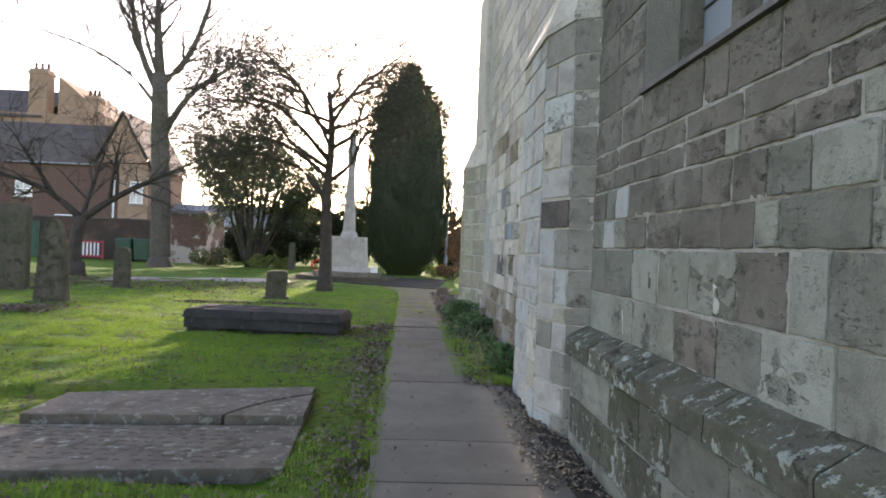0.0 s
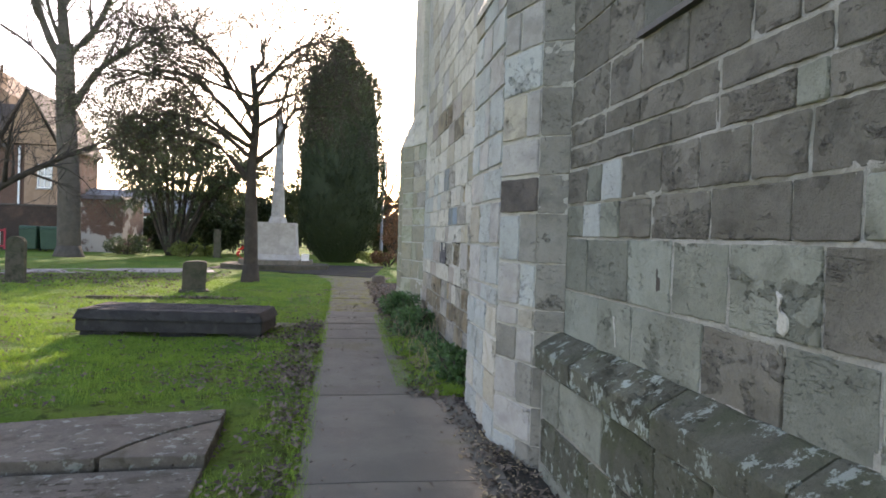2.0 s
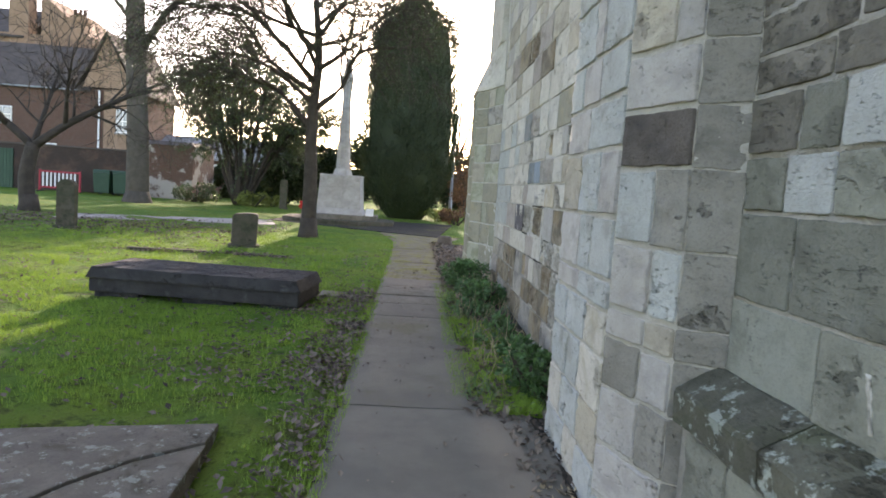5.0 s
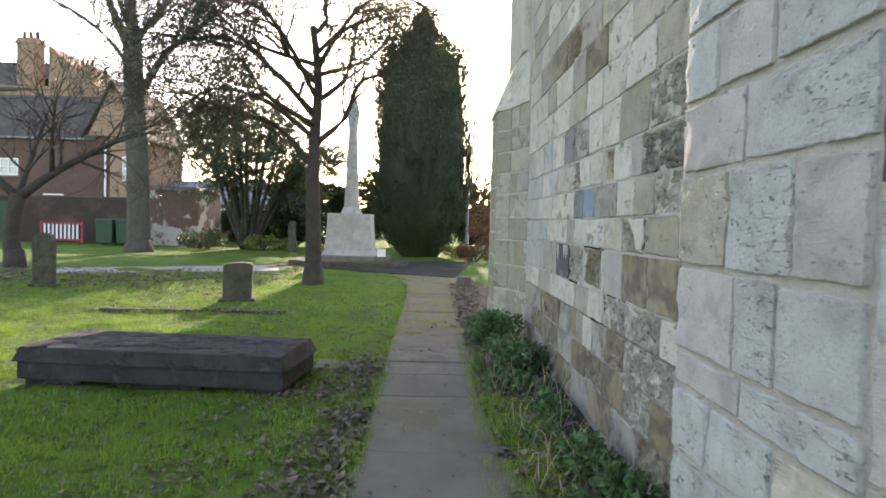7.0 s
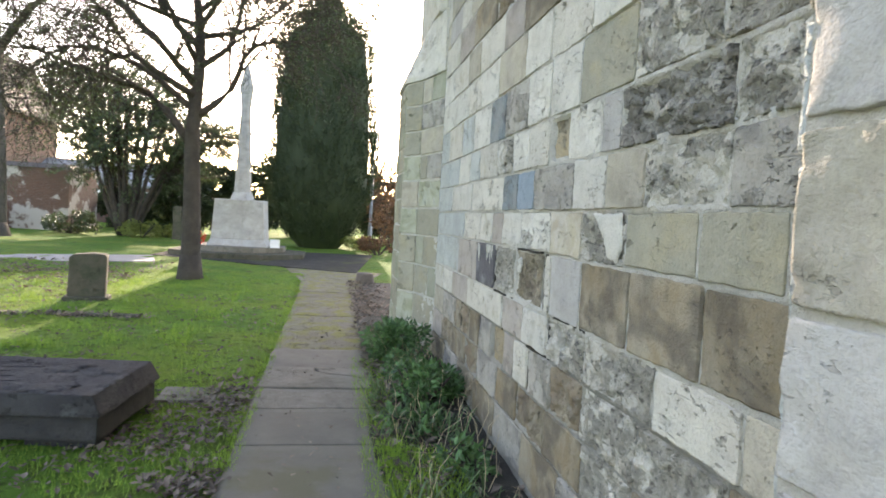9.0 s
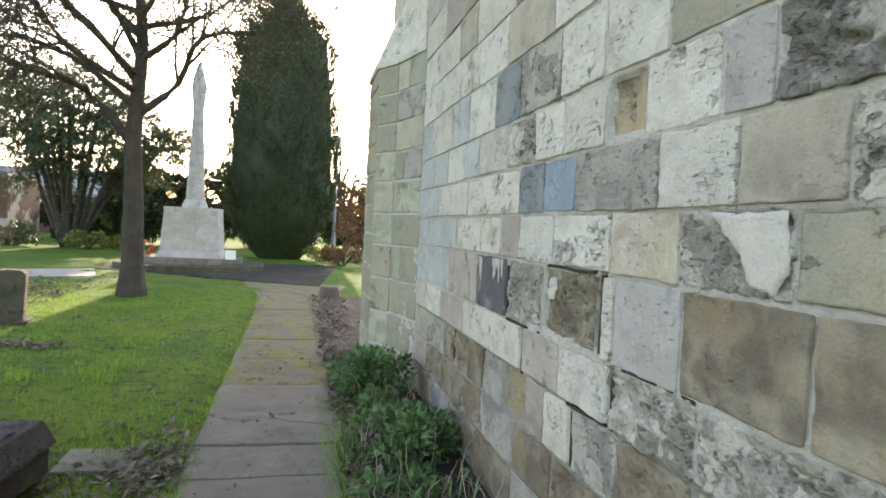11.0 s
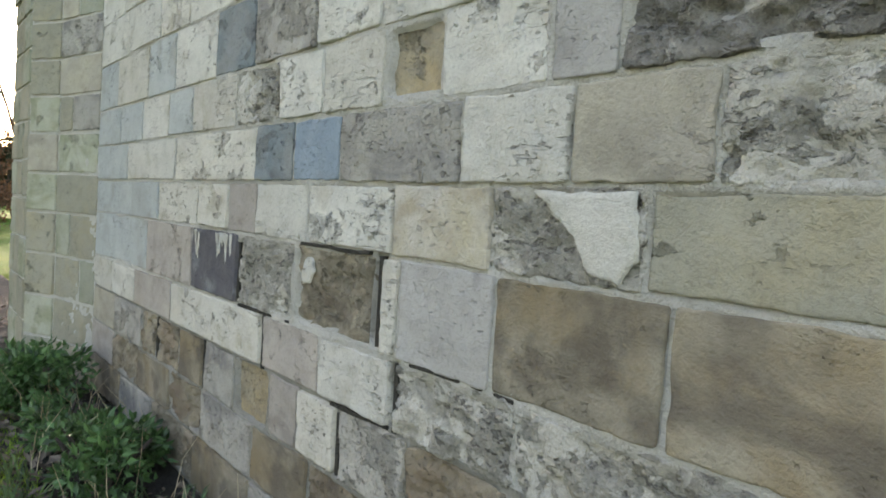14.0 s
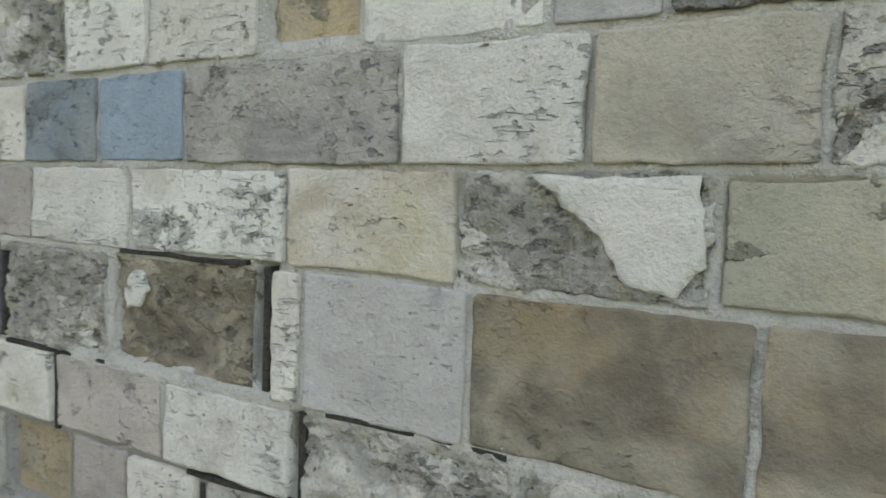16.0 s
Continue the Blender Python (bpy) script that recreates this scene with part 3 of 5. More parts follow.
def stone(name, origin, along, out, u0, u1, v0, v1, material, proud=0.004, rough=0.0, parent=None, soup=None, gap=0.0045, mesh_fine=0):
    """One dressed stone on a wall face: wavy outline, rounded arrises, uneven face."""
    e = 0.004
    nu, nv = (2, 2) if not mesh_fine else (max(3, int((u1 - u0) / (0.013 if rough > 0.02 else 0.03))), max(3, int((v1 - v0) / (0.013 if rough > 0.02 else 0.03))))
    lu, lv = u1 - u0 - 2 * gap, v1 - v0 - 2 * gap
    def cuts(n, w):
        a = 2.6 * e / w
        return [0, e / w, a] + [a + (1 - 2 * a) * i / n for i in range(1, n)] + [1 - a, 1 - e / w, 1]

    su, sv = cuts(nu, lu), cuts(nv, lv)
    verts, faces = [], []
    seed = Vector((u0 * 3.7, v0 * 5.1, proud * 900))
    for j, t in enumerate(sv):
        for i, s in enumerate(su):
            edge = i in (0, len(su) - 1) or j in (0, len(sv) - 1)
            corner = i in (0, 1, len(su) - 2, len(su) - 1) and j in (0, 1, len(sv) - 2, len(sv) - 1)
            u, v = u0 + gap + s * lu, v0 + gap + t * lv
            q = noise.noise_vector(Vector((u * 9, v * 9, 0)) + seed)
            g = noise.noise_vector(Vector((u * 34, v * 34, 5)) + seed)
            ragged = 0.003 + min(rough, 0.028) * 0.28
            u, v = u + q.x * 0.006 + g.x * ragged, v + q.y * 0.006 + g.y * ragged
            if corner:
                u += (0.0025 if i < 2 else -0.0025)
                v += (0.0025 if j < 2 else -0.0025)
            d = -0.10 if edge else proud + q.z * (0.003 + rough * 0.35)
            if rough and not edge:
                # a dressed skin, broken away over part of the face
                w = noise.fractal(Vector((u * 8, v * 11, 3)) + seed, 0.75, 2.1, 4)
                k = min(1.0, max(0.0, (w + 0.12) * 3.2))
                d -= rough * k * k * (3 - 2 * k) * (0.55 + 0.5 * noise.fractal(Vector((u * 26, v * 34, 8)) + seed, 0.8, 2.0, 3))
            p = origin + along * u + out * d
            verts.append((p.x, p.y, p.z + v))
    n = len(su)
    # wind the faces outwards
    flip = along.cross(Vector((0, 0, 1))).dot(out) < 0
    for j in range(len(sv) - 1):
        for i in range(n - 1):
            f = (j * n + i, j * n + i + 1, (j + 1) * n + i + 1, (j + 1) * n + i)
            faces.append(f[::-1] if flip else f)
    if soup is not None:
        soup.add(verts, faces)
        return None
    return part(name, mesh(name, verts, faces, material, True), parent)


Y, OUT = Vector((0, 1, 0)), Vector((-1, 0, 0))
wall_nave = thing("wall_nave", "weathered coursed limestone church wall in patched ashlar", "wall", kind="structure")
part("wall_core", block("wall_core", (W + 0.25, 7.2, -0.6), (2.8, 15.5, 7.4), M["mortar"], 0), wall_nave, "lime mortar and rubble core")


def mortar_sheet(y0, y1, z0, z1, x, cracks, parent, step=0.024, mat="mortar"):
    """Uneven pointing between the stones, flush in places, raked out in others, open at the cracks."""
    ny, nz = int((y1 - y0) / step), int((z1 - z0) / step)
    v = []
    # behind the stones the mortar lies deep
    gy_, gz_ = np.linspace(y0, y1, ny + 1), np.linspace(z0, z1, nz + 1)
    sunk_in = np.zeros((nz + 1, ny + 1), bool)
    for a, b, c, e in HOLLOWS:
        sunk_in |= np.outer((gz_ > c) & (gz_ < e), (gy_ > a) & (gy_ < b))
    for j in range(nz + 1):
        for i in range(ny + 1):
            yy, zz = y0 + (y1 - y0) * i / ny, z0 + (z1 - z0) * j / nz
            d = 0.002 + 0.016 * noise.noise(Vector((yy * 2.3, zz * 2.3, 7))) + 0.006 * noise.noise(Vector((yy * 17, zz * 17, 2)))
            for cy, c0, c1 in cracks:
                if abs(yy - cy) < 0.03 and c0 < zz < c1:
                    d = 0.2
            v.append((x + (0.06 if sunk_in[j, i] else max(d, -0.002)), yy, zz))
    n = ny + 1
    f = [(j * n + i, (j + 1) * n + i, (j + 1) * n + i + 1, j * n + i + 1) for j in range(nz) for i in range(ny)]
    part("pointing", mesh("pointing", v, f, M[mat], True), parent, "uneven pale lime pointing")


HOLLOWS = []
part("upper_pointing", block("upper_pointing", (CORE, 7.2, 3.38), (W + 0.27, 15.5, 7.4), M["mortar"], 0), wall_nave)
TONES = {"c": "cream", "w": "white", "t": "tan", "g": "grey", "m": "mottle", "b": "brown", "u": "rust", "s": "blue", "l": "slate", "p": "taupe", "d": "dark", "r": "rough", "o": "ochre", "x": "drab", "v": "olive", "z": "sooty", "n": "moss", "i": "pale", "e": "eroded", "y": "honey", "a": "sallow", "k": "sage", "q": "cement"}


def course(z0, z1, ends, tones, parent=None, flat=0.0):
    """A course of stones on the nave wall, laid from the far end; one letter a stone."""
    for a, b, k in zip(ends, ends[1:], tones):
        if k == "_":
            continue
        rough = {"r": 0.026, "e": 0.045, "u": 0.028, "m": 0.006, "x": 0.006, "z": 0.008, "o": 0.01, "d": 0.006, "v": 0.004}.get(k, 0.004)
        HOLLOWS.append((min(a, b) + 0.03, max(a, b) - 0.03, z0 + 0.03, z1 - 0.03))
        stone("stone", Vector((W, 0, 0)), Y, OUT, min(a, b), max(a, b), z0, z1, M[TONES[k]], rnd(0.003, 0.010) - (0.004 if k == "u" else 0.024 if k == "o" else 0) - flat, rough, parent or wall_nave, gap=rnd(0.002, 0.010), mesh_fine=1 if rough > 0.005 or a < 11.5 else 0)


# the bay between the two buttresses, course by course upwards
course(0.00, 0.27, (13.5, 12.7, 12.0, 11.3, 10.6, 9.95, 9.3, 8.7, 8.0, 7.3), "bmubmbmub")
course(0.27, 0.525, (13.5, 12.9, 12.3, 11.7, 11.2, 10.6, 10.1, 9.55, 9.0, 8.5, 7.9, 7.3), "pubumbubrbm")
course(0.525, 0.785, (13.5, 12.9, 12.25, 11.98, 11.93, 11.55, 11.22, 11.18, 10.81, 10.45, 10.2, 9.91, 9.88, 9.5, 9.05, 8.5, 7.9, 7.3), "tmu_ub_mopc_murrb")
course(0.785, 1.02, (13.5, 13.0, 12.44, 11.72, 10.555, 10.535, 10.05, 9.588, 9.564, 9.04, 8.38, 7.85, 7.3), "cwpc_pw_rrct")
course(1.02, 1.345, (13.5, 12.21, 11.42, 10.84, 10.82, 10.28, 9.718, 9.675, 9.575, 9.145, 8.625, 8.1, 7.3), "ipd_ru_cgbbb")
course(1.345, 1.58, (13.5, 12.57, 12.02, 11.37, 10.97, 10.66, 10.19, 9.63, 9.18, 8.7, 8.15, 7.72, 7.3), "iiccpwwyraar")
course(1.58, 1.83, (13.5, 12.7, 11.75, 10.69, 10.33, 9.975, 9.325, 8.925, 8.555, 8.0, 7.3), "iwclsmwtrm")
course(1.83, 2.09, (13.5, 12.9, 12.4, 11.9, 11.5, 10.92, 10.49, 10.12, 9.72, 9.43, 9.01, 8.8, 8.0, 7.3), "iiwicrwcowger")
course(2.09, 2.42, (13.5, 13.0, 12.3, 11.8, 11.2, 10.75, 10.2, 9.75, 9.3, 8.7, 8.1, 7.3), "iciwlmwwarr")
course(2.42, 2.72, (13.5, 12.8, 12.1, 11.6, 11.0, 10.3, 9.8, 9.2, 8.6, 8.0, 7.3), "wwcwtwcwtc")
course(2.72, 3.02, (13.5, 12.9, 12.2, 11.7, 10.9, 10.4, 9.7, 9.1, 8.5, 7.9, 7.3), "wctcpbctct")
course(3.02, 3.34, (13.5, 12.7, 12.0, 11.2, 10.6, 9.9, 9.2, 8.5, 7.9, 7.3), "cpbuptctc")

JOINTS = ((9.69, 1.05, 1.33), (9.57, 0.80, 1.0), (10.54, 0.8, 1.0), (11.2, 0.55, 0.77), (11.95, 0.55, 0.77), (10.83, 1.05, 1.3), (9.9, 0.55, 0.75))
mortar_sheet(7.2, 13.55, 0.80, 3.4, W, JOINTS, wall_nave)
mortar_sheet(7.2, 13.55, -0.2, 0.80, W + 0.003, JOINTS, wall_nave, mat="old_mortar")
# joints that have lost their pointing; dark blocks stand in for their deep shade
for cy, c0, c1 in JOINTS:
    part("open_joint", block("open_joint", (W + 0.002, cy - 0.012, c0 - 0.02), (W + 0.06, cy + 0.010, c1 + 0.01), M["soil"], 0.003, 0.006), wall_nave, "dark filler painted for the shade in an open joint")
for y0, y1, zz in ((9.75, 10.22, 1.345), (9.60, 9.95, 0.787), (9.05, 9.5, 1.022), (10.3, 10.8, 1.02)):
    part("open_joint", block("open_joint", (W - 0.004, y0, zz - 0.007), (W + 0.06, y1, zz + 0.006), M["soil"], 0.003, 0.010), wall_nave, "dark filler painted for the shade in an open joint")
upper = {"cream": Soup(), "tan": Soup(), "grey": Soup()}
z = 3.34
while z < 7.0:
    y, h = 7.3, rnd(0.26, 0.33)
    while y < 13.4:
        b = min(y + rnd(0.4, 0.75), 13.5)
        stone("stone", Vector((W, 0, 0)), Y, OUT, y, b, z, z + h, None, 0.003, soup=upper[random.choice(("cream", "cream", "tan", "grey"))])
        y = b
    z += h
for k, s in upper.items():
    tagged(part("upper_stones", s.mesh("upper_stones", M[k], True), wall_nave), kind="stuff")

# the bay before the first buttress: plinth, ashlar, window
wall_west = thing("wall_west", "dark brown sandstone ashlar church wall over a lichened plinth", "wall", kind="structure")
for lo, hi in (((W + 0.07, -8, -0.6), (2.8, 6.0, 2.46)), ((CORE, 4.54, 2.46), (2.8, 6.0, 7.4)), ((CORE, -8, 2.46), (2.8, 1.2, 7.4)), ((CORE, 1.2, 5.2), (2.8, 4.54, 7.4)), ((1.885, -8, -0.6), (CORE, 5.62, 0.56))):
    part("wall_core", block("wall_core", lo, hi, M["old_mortar"], 0), wall_west, "lime mortar and rubble core")
HOLLOWS.clear()
part("far_pointing", block("far_pointing", (CORE, -8, 0.5), (W + 0.09, -0.4, 2.46), M["old_mortar"], 0), wall_west)
course(0.79, 1.10, (5.6, 5.0, 4.55, 3.88, 3.36, 2.94, 2.45, 1.9, 1.2, 0.5, -0.3), "kvvxvkvvkv", wall_west)
course(1.10, 1.44, (5.6, 5.2, 4.62, 4.15, 3.7, 3.19, 2.76, 2.51, 1.95, 1.3, 0.6, -0.3), "vvkvvxkvvvx", wall_west)
course(1.44, 1.655, (5.6, 5.3, 5.02, 4.75, 4.37, 3.85, 3.35, 3.04, 2.84, 2.3, 1.7, 1.1, 0.4, -0.3), "vivxxxxvvvxvx", wall_west)
course(1.655, 1.885, (5.6, 5.25, 5.02, 4.75, 4.29, 3.95, 3.59, 3.27, 2.96, 2.64, 2.27, 2.1, 1.5, 0.8, 0.2, -0.3), "xvixxxxxvkvvxvx", wall_west)
course(1.885, 2.03, (5.6, 5.1, 4.62, 4.21, 3.81, 3.35, 3.2, 2.77, 2.37, 1.7, 1.0, 0.3, -0.3), "xxxxxvxxvxxx", wall_west)
course(2.03, 2.18, (5.6, 5.0, 4.54, 3.81, 3.18, 2.56, 1.9, 1.1, 0.4, -0.3), "xxxxxxxxx", wall_west)
course(2.18, 2.46, (5.6, 4.95, 4.54, 4.07, 3.61, 3.34, 2.88, 2.2, 1.5, 0.8, 0.1, -0.3), "xxxxxxxxxxx", wall_west)
for z0, z1 in ((2.46, 2.78), (2.78, 3.08), (3.08, 3.4), (3.4, 3.7), (3.7, 4.0)):
    k = rnd(4.9, 5.2)
    course(z0, z1, (5.6, k, 4.54), "xx", wall_west)
mortar_sheet(-0.4, 5.7, 0.75, 2.465, W, ((3.36, 0.82, 1.05), (2.45, 0.82, 1.05)), wall_west, 0.03, "mid_mortar")
rest = Soup()
z = -0.35
while z < 0.5:
    y = -0.3
    while y < 5.5:
        b = min(y + rnd(0.4, 0.7), 5.55)
        stone("stone", Vector((1.872, 0, 0)), Y, OUT, y, b, z, z + 0.30, M["plinth"] if rnd(0, 1) < 0.4 else M["olive"], rnd(0, 0.01), 0.008, wall_west, mesh_fine=1)
        y = b
    z += 0.305
for z0, z1 in ((4.0, 4.35), (4.35, 4.7), (4.7, 5.0), (5.0, 5.4), (5.4, 5.8), (5.8, 6.2), (6.2, 6.6), (6.6, 7.0)):
    y = 4.54 if z0 < 5.2 else 1.2
    while y < 5.5:
        b = min(y + rnd(0.5, 0.8), 5.6)
        stone("stone", Vector((W, 0, 0)), Y, OUT, y, b, z0, z1, None, 0.003, soup=rest)
        y = b
tagged(part("upper_stones", rest.mesh("upper_stones", M["drab"], True), wall_west), kind="stuff")

# the chamfered plinth course
y = -1.6
while y < 5.5:
    b = min(y + rnd(0.75, 1.15), 5.62)
    prof = ((2.06, 0.812), (2.0, 0.805), (1.845, 0.715), (1.835, 0.70), (1.838, 0.58), (1.90, 0.545), (2.06, 0.545))
    nseg = max(2, int((b - y) / 0.12))
    v, f = [], []
    for i in range(nseg + 1):
        yy = y + 0.006 + (b - y - 0.012) * i / nseg
        for (px, pz) in prof:
            q = noise.noise_vector(Vector((px * 9, yy * 7, pz * 9)))
            v.append((px + q.x * 0.012, yy, pz + q.z * 0.012))
    k = len(prof)
    for i in range(nseg):
        for j in range(k - 1):
            f.append((i * k + j, i * k + j + 1, (i + 1) * k + j + 1, (i + 1) * k + j))
    f += [tuple(range(k))[::-1], tuple(nseg * k + j for j in range(k))]
    part("plinth_stone", mesh("plinth_stone", v, f, M["plinth"]), wall_west, "chamfered plinth stone with pale lichen")
    y = b

# window of the near bay
window_1 = thing("window_1", "tall church window with dark stone reveals and a sloping sill", "window", kind="structure")
v = [(1.985, 1.2, 2.49), (1.985, 4.54, 2.49), (1.985, 4.54, 2.46), (1.985, 1.2, 2.46), (2.42, 1.2, 2.72), (2.42, 4.54, 2.72), (2.42, 1.2, 2.46), (2.42, 4.54, 2.46)]
part("window_sill", mesh("window_sill", v, [(0, 1, 5, 4), (0, 3, 2, 1), (3, 6, 7, 2), (1, 2, 7, 5), (0, 4, 6, 3), (4, 5, 7, 6)], M["lead"]), window_1, "dark sloping stone sill")
for yy in (1.2, 2.02, 2.86, 3.70, 4.42):
    part("mullion", block("mullion", (2.24, yy, 2.60), (2.44, yy + 0.12, 5.2), M["drab"], 0.03), window_1, "dark moulded stone mullion")
for a, b in ((1.32, 2.02), (2.14, 2.86), (2.98, 3.70), (3.82, 4.42)):
    pane = part("pane", block("pane", (2.36, a, 2.66), (2.372, b, 5.2), M["glass"], 0), window_1, "leaded glass pane")
    for zz in (3.0, 3.4, 3.8, 4.2, 4.6, 5.0):
        part("saddle_bar", block("saddle_bar", (2.346, a, zz), (2.358, b, zz + 0.014), M["frame"], 0), pane)
part("far_wall", block("far_wall", (8.5, -8, -0.6), (8.9, 15.5, 7.4), M["dim"], 0), wall_nave)
part("end_wall", block("end_wall", (2.8, 15.1, -0.6), (8.5, 15.5, 7.4), M["dim"], 0), wall_nave)
part("end_wall", block("end_wall", (2.8, -8, -0.6), (8.5, -7.6, 7.4), M["dim"], 0), wall_west)
roof = new("ceiling", block("ceiling", (2.0, -8, 7.404), (9.0, 15.5, 7.6), M["dim"], 0))
tagged(roof, "plain church roof deck above the walls", "roof", kind="structure")


# ---- buttresses ----
def buttress(name, outline, steps, top, slope_to, tones, label):
    """A polygonal stone buttress: courses of quoins on each facet and a sloped weathering."""
    b = thing(name, label, "buttress", kind="structure")
    core = [(x + 0.010 if x < W - 0.01 else x, yy) for x, yy in outline]
    core += [(2.1, outline[-1][1]), (2.1, outline[0][1])]
    part("core", prism("core", core, -0.5, top, M["mortar"]), b, "mortar core")
    k = 0
    for z0, z1 in zip(steps, steps[1:]):
        for i, (p, q) in enumerate(zip(outline, outline[1:])):
            a, c = Vector((*p, 0)), Vector((*q, 0))
            d = (c - a)
            L = d.length
            d.normalize()
            o = Vector((-d.y, d.x, 0))
            if o.x > 0.05:
                o = -o
            if i == 0 and o.y > 0:
                o = -o
            if i == len(outline) - 2 and o.y < 0:
                o = -o
            splits = 0 if L < 0.4 else random.choice((0, 1)) if L < 0.75 else random.choice((1, 2, 2))
            cuts = [0] + [L * (q + rnd(0.7, 1.3)) / (splits + 1) for q in range(splits)] + [L]
            if (name, i, z0) == ("buttress_1", 1, 1.60):
                cuts = [0, L]
            for s, e in zip(cuts, cuts[1:]):
                row = tones[min(i, 2)]
                t = "z" if (name, i, z0) == ("buttress_1", 1, 1.60) else row[k % len(row)]
                k += 1
                up = 0.0 if i < 2 else 0.11 if i == 2 else 0.05
                lo_, hi_ = z0 + (up if z0 > 0 else 0), z1 + (up if z1 < steps[-1] else 0)
                stone("quoin", a, d, o, s, e, lo_, hi_, M[TONES[t]], rnd(0.002, 0.008), random.choice((0.003, 0.006, 0.012)), b, gap=0.001 if t == "q" else rnd(0.005, 0.016), mesh_fine=1)
    # sloped weathering above the shaft
    base = [(x - 0.02, yy) for x, yy in outline] + [(2.1, outline[-1][1]), (2.1, outline[0][1])]
    v = [(x, yy, top) for x, yy in base] + [(x, yy, top + 0.06) for x, yy in base]
    n = len(base)
    cy = sum(p[1] for p in base) / n
    v += [(max(x, 1.93), cy + (yy - cy) * 0.92, slope_to if x < 2.05 else slope_to + 0.05) for x, yy in base]
    f = [(i, (i + 1) % n, n + (i + 1) % n, n + i) for i in range(n)] + [(n + i, n + (i + 1) % n, 2 * n + (i + 1) % n, 2 * n + i) for i in range(n)]
    f += [tuple(range(n))[::-1], tuple(range(2 * n, 3 * n))]
    part("weathering", mesh("weathering", v, f, M["cream"]), b, "sloping pale stone weathering")
    y0, y1 = outline[0][1] + 0.25, outline[-1][1] - 0.25
    part("upper_shaft", block("upper_shaft", (1.93, y0, slope_to), (2.1, y1, 7.0), M["cream"], 0.03), b, "flat upper shaft of pale ashlar")
    return b


BEDS = (-0.3, 0.02, 0.28, 0.56, 0.80, 0.945, 1.26, 1.60, 1.86, 2.12, 2.45, 2.75, 3.05, 3.34)
buttress("buttress_1", ((W, 5.58), (1.835, 5.68), (1.69, 6.16), (1.69, 7.28), (W, 7.42)), BEDS, 3.34, 4.0, ("q", "gqigtgqg", "iigiciigitic"), "pale worn limestone buttress with rounded corner facets")
buttress("buttress_2", ((W, 13.5), (1.86, 14.15), (1.69, 14.47), (1.69, 15.33), (W, 15.6)), (-0.1, 0.25, 0.6, 0.95, 1.3, 1.62, 1.95, 2.25, 2.55, 2.85, 3.15), 3.15, 3.85, ("anantanaanmana",) * 3, "pale limestone buttress with green stains and a sloped top")


# ---- war memorial ----
def ring(cx, cy, r, sides, turn=0.0):
    return [(cx + r * math.cos(2 * math.pi * (i + turn) / sides), cy + r * math.sin(2 * math.pi * (i + turn) / sides)) for i in range(sides)]


MX, MY = -1.98, 28.0
memorial = thing("war_memorial", "pale limestone war memorial cross on octagonal steps", "memorial")
part("step", prism("step", ring(MX, MY, 2.15, 8, 0.5), 0.0, 0.17, M["grave"], 0.02), memorial, "dark lower octagonal step")
part("step", prism("step", ring(MX, MY, 1.48, 8, 0.5), 0.17, 0.34, M["flag"], 0.02), memorial, "grey upper octagonal step")
part("plinth", prism("plinth", ring(MX, MY, 0.90 * 1.414, 4, 0.5), 0.34, 0.55, M["memorial"], 0.02, 0.16), memorial)
part("die_block", prism("die_block", ring(MX, MY, 0.79 * 1.414, 4, 0.5), 0.55, 1.70, M["memorial"], 0.015, 0.10), memorial)
part("cap", prism("cap", ring(MX, MY, 0.74 * 1.414, 4, 0.5), 1.70, 1.76, M["memorial"], 0.012, 0.02), memorial)
part("shaft_base", prism("shaft_base", ring(MX, MY, 0.30 * 1.3, 8, 0.5), 1.76, 2.0, M["memorial"], 0.015, 0.1), memorial)
part("shaft", prism("shaft", ring(MX, MY, 0.27, 8, 0.5), 2.0, 4.6, M["memorial"], 0.01, 0.11), memorial)
part("cross_head", prism("cross_head", ring(MX, MY, 0.16, 8, 0.5), 4.6, 5.3, M["memorial"], 0.01, -0.07), memorial)
part("finial", prism("finial", ring(MX, MY, 0.23, 8, 0.5), 5.3, 6.0, M["memorial"], 0.0, 0.18), memorial)
for i in range(9):
    zz = 0.72 + i * 0.09
    part("inscription", block("inscription", (MX - 0.45 + 0.05 * (i % 3), MY - 0.785 + 0.078 * (zz - 0.55) / 1.15, zz), (MX + 0.45 - 0.04 * (i % 4), MY - 0.74 + 0.07 * (zz - 0.55) / 1.15, zz + 0.025), M["grey"], 0), memorial)
wreath = Soup()
for i in range(90):
    a = rnd(0, 2 * math.pi)
    c = Vector((-3.15 + 0.19 * math.cos(a), 27.25, 0.56 + 0.19 * math.sin(a)))
    wreath.leaf(c + any_way() * 0.04, any_way(), any_way(), 0.07, 0.06)
tagged(new("poppy_wreath", wreath.mesh("poppy_wreath", M["red_flower"])), "round red poppy wreath leaning on the memorial steps", "wreath")
card = new("memorial_card", block("memorial_card", (-0.98, 26.95, 0.345), (-0.70, 26.98, 0.60), M["paint"], 0.004))
tagged(card, "small white card standing on the memorial step", "card")


# ---- graves ----
def ledger(name, outline, top, crack, label):
    ob = thing(name, label, "grave slab")
    v0 = min(p[1] for p in outline)
    zc = level(-1.5, v0 + 0.5)
    for k in crack:
        me = prism("slab_piece", k, zc - 0.12, zc + top, M["ledger"], 0.012)
        part("slab_piece", me, ob)
    return ob


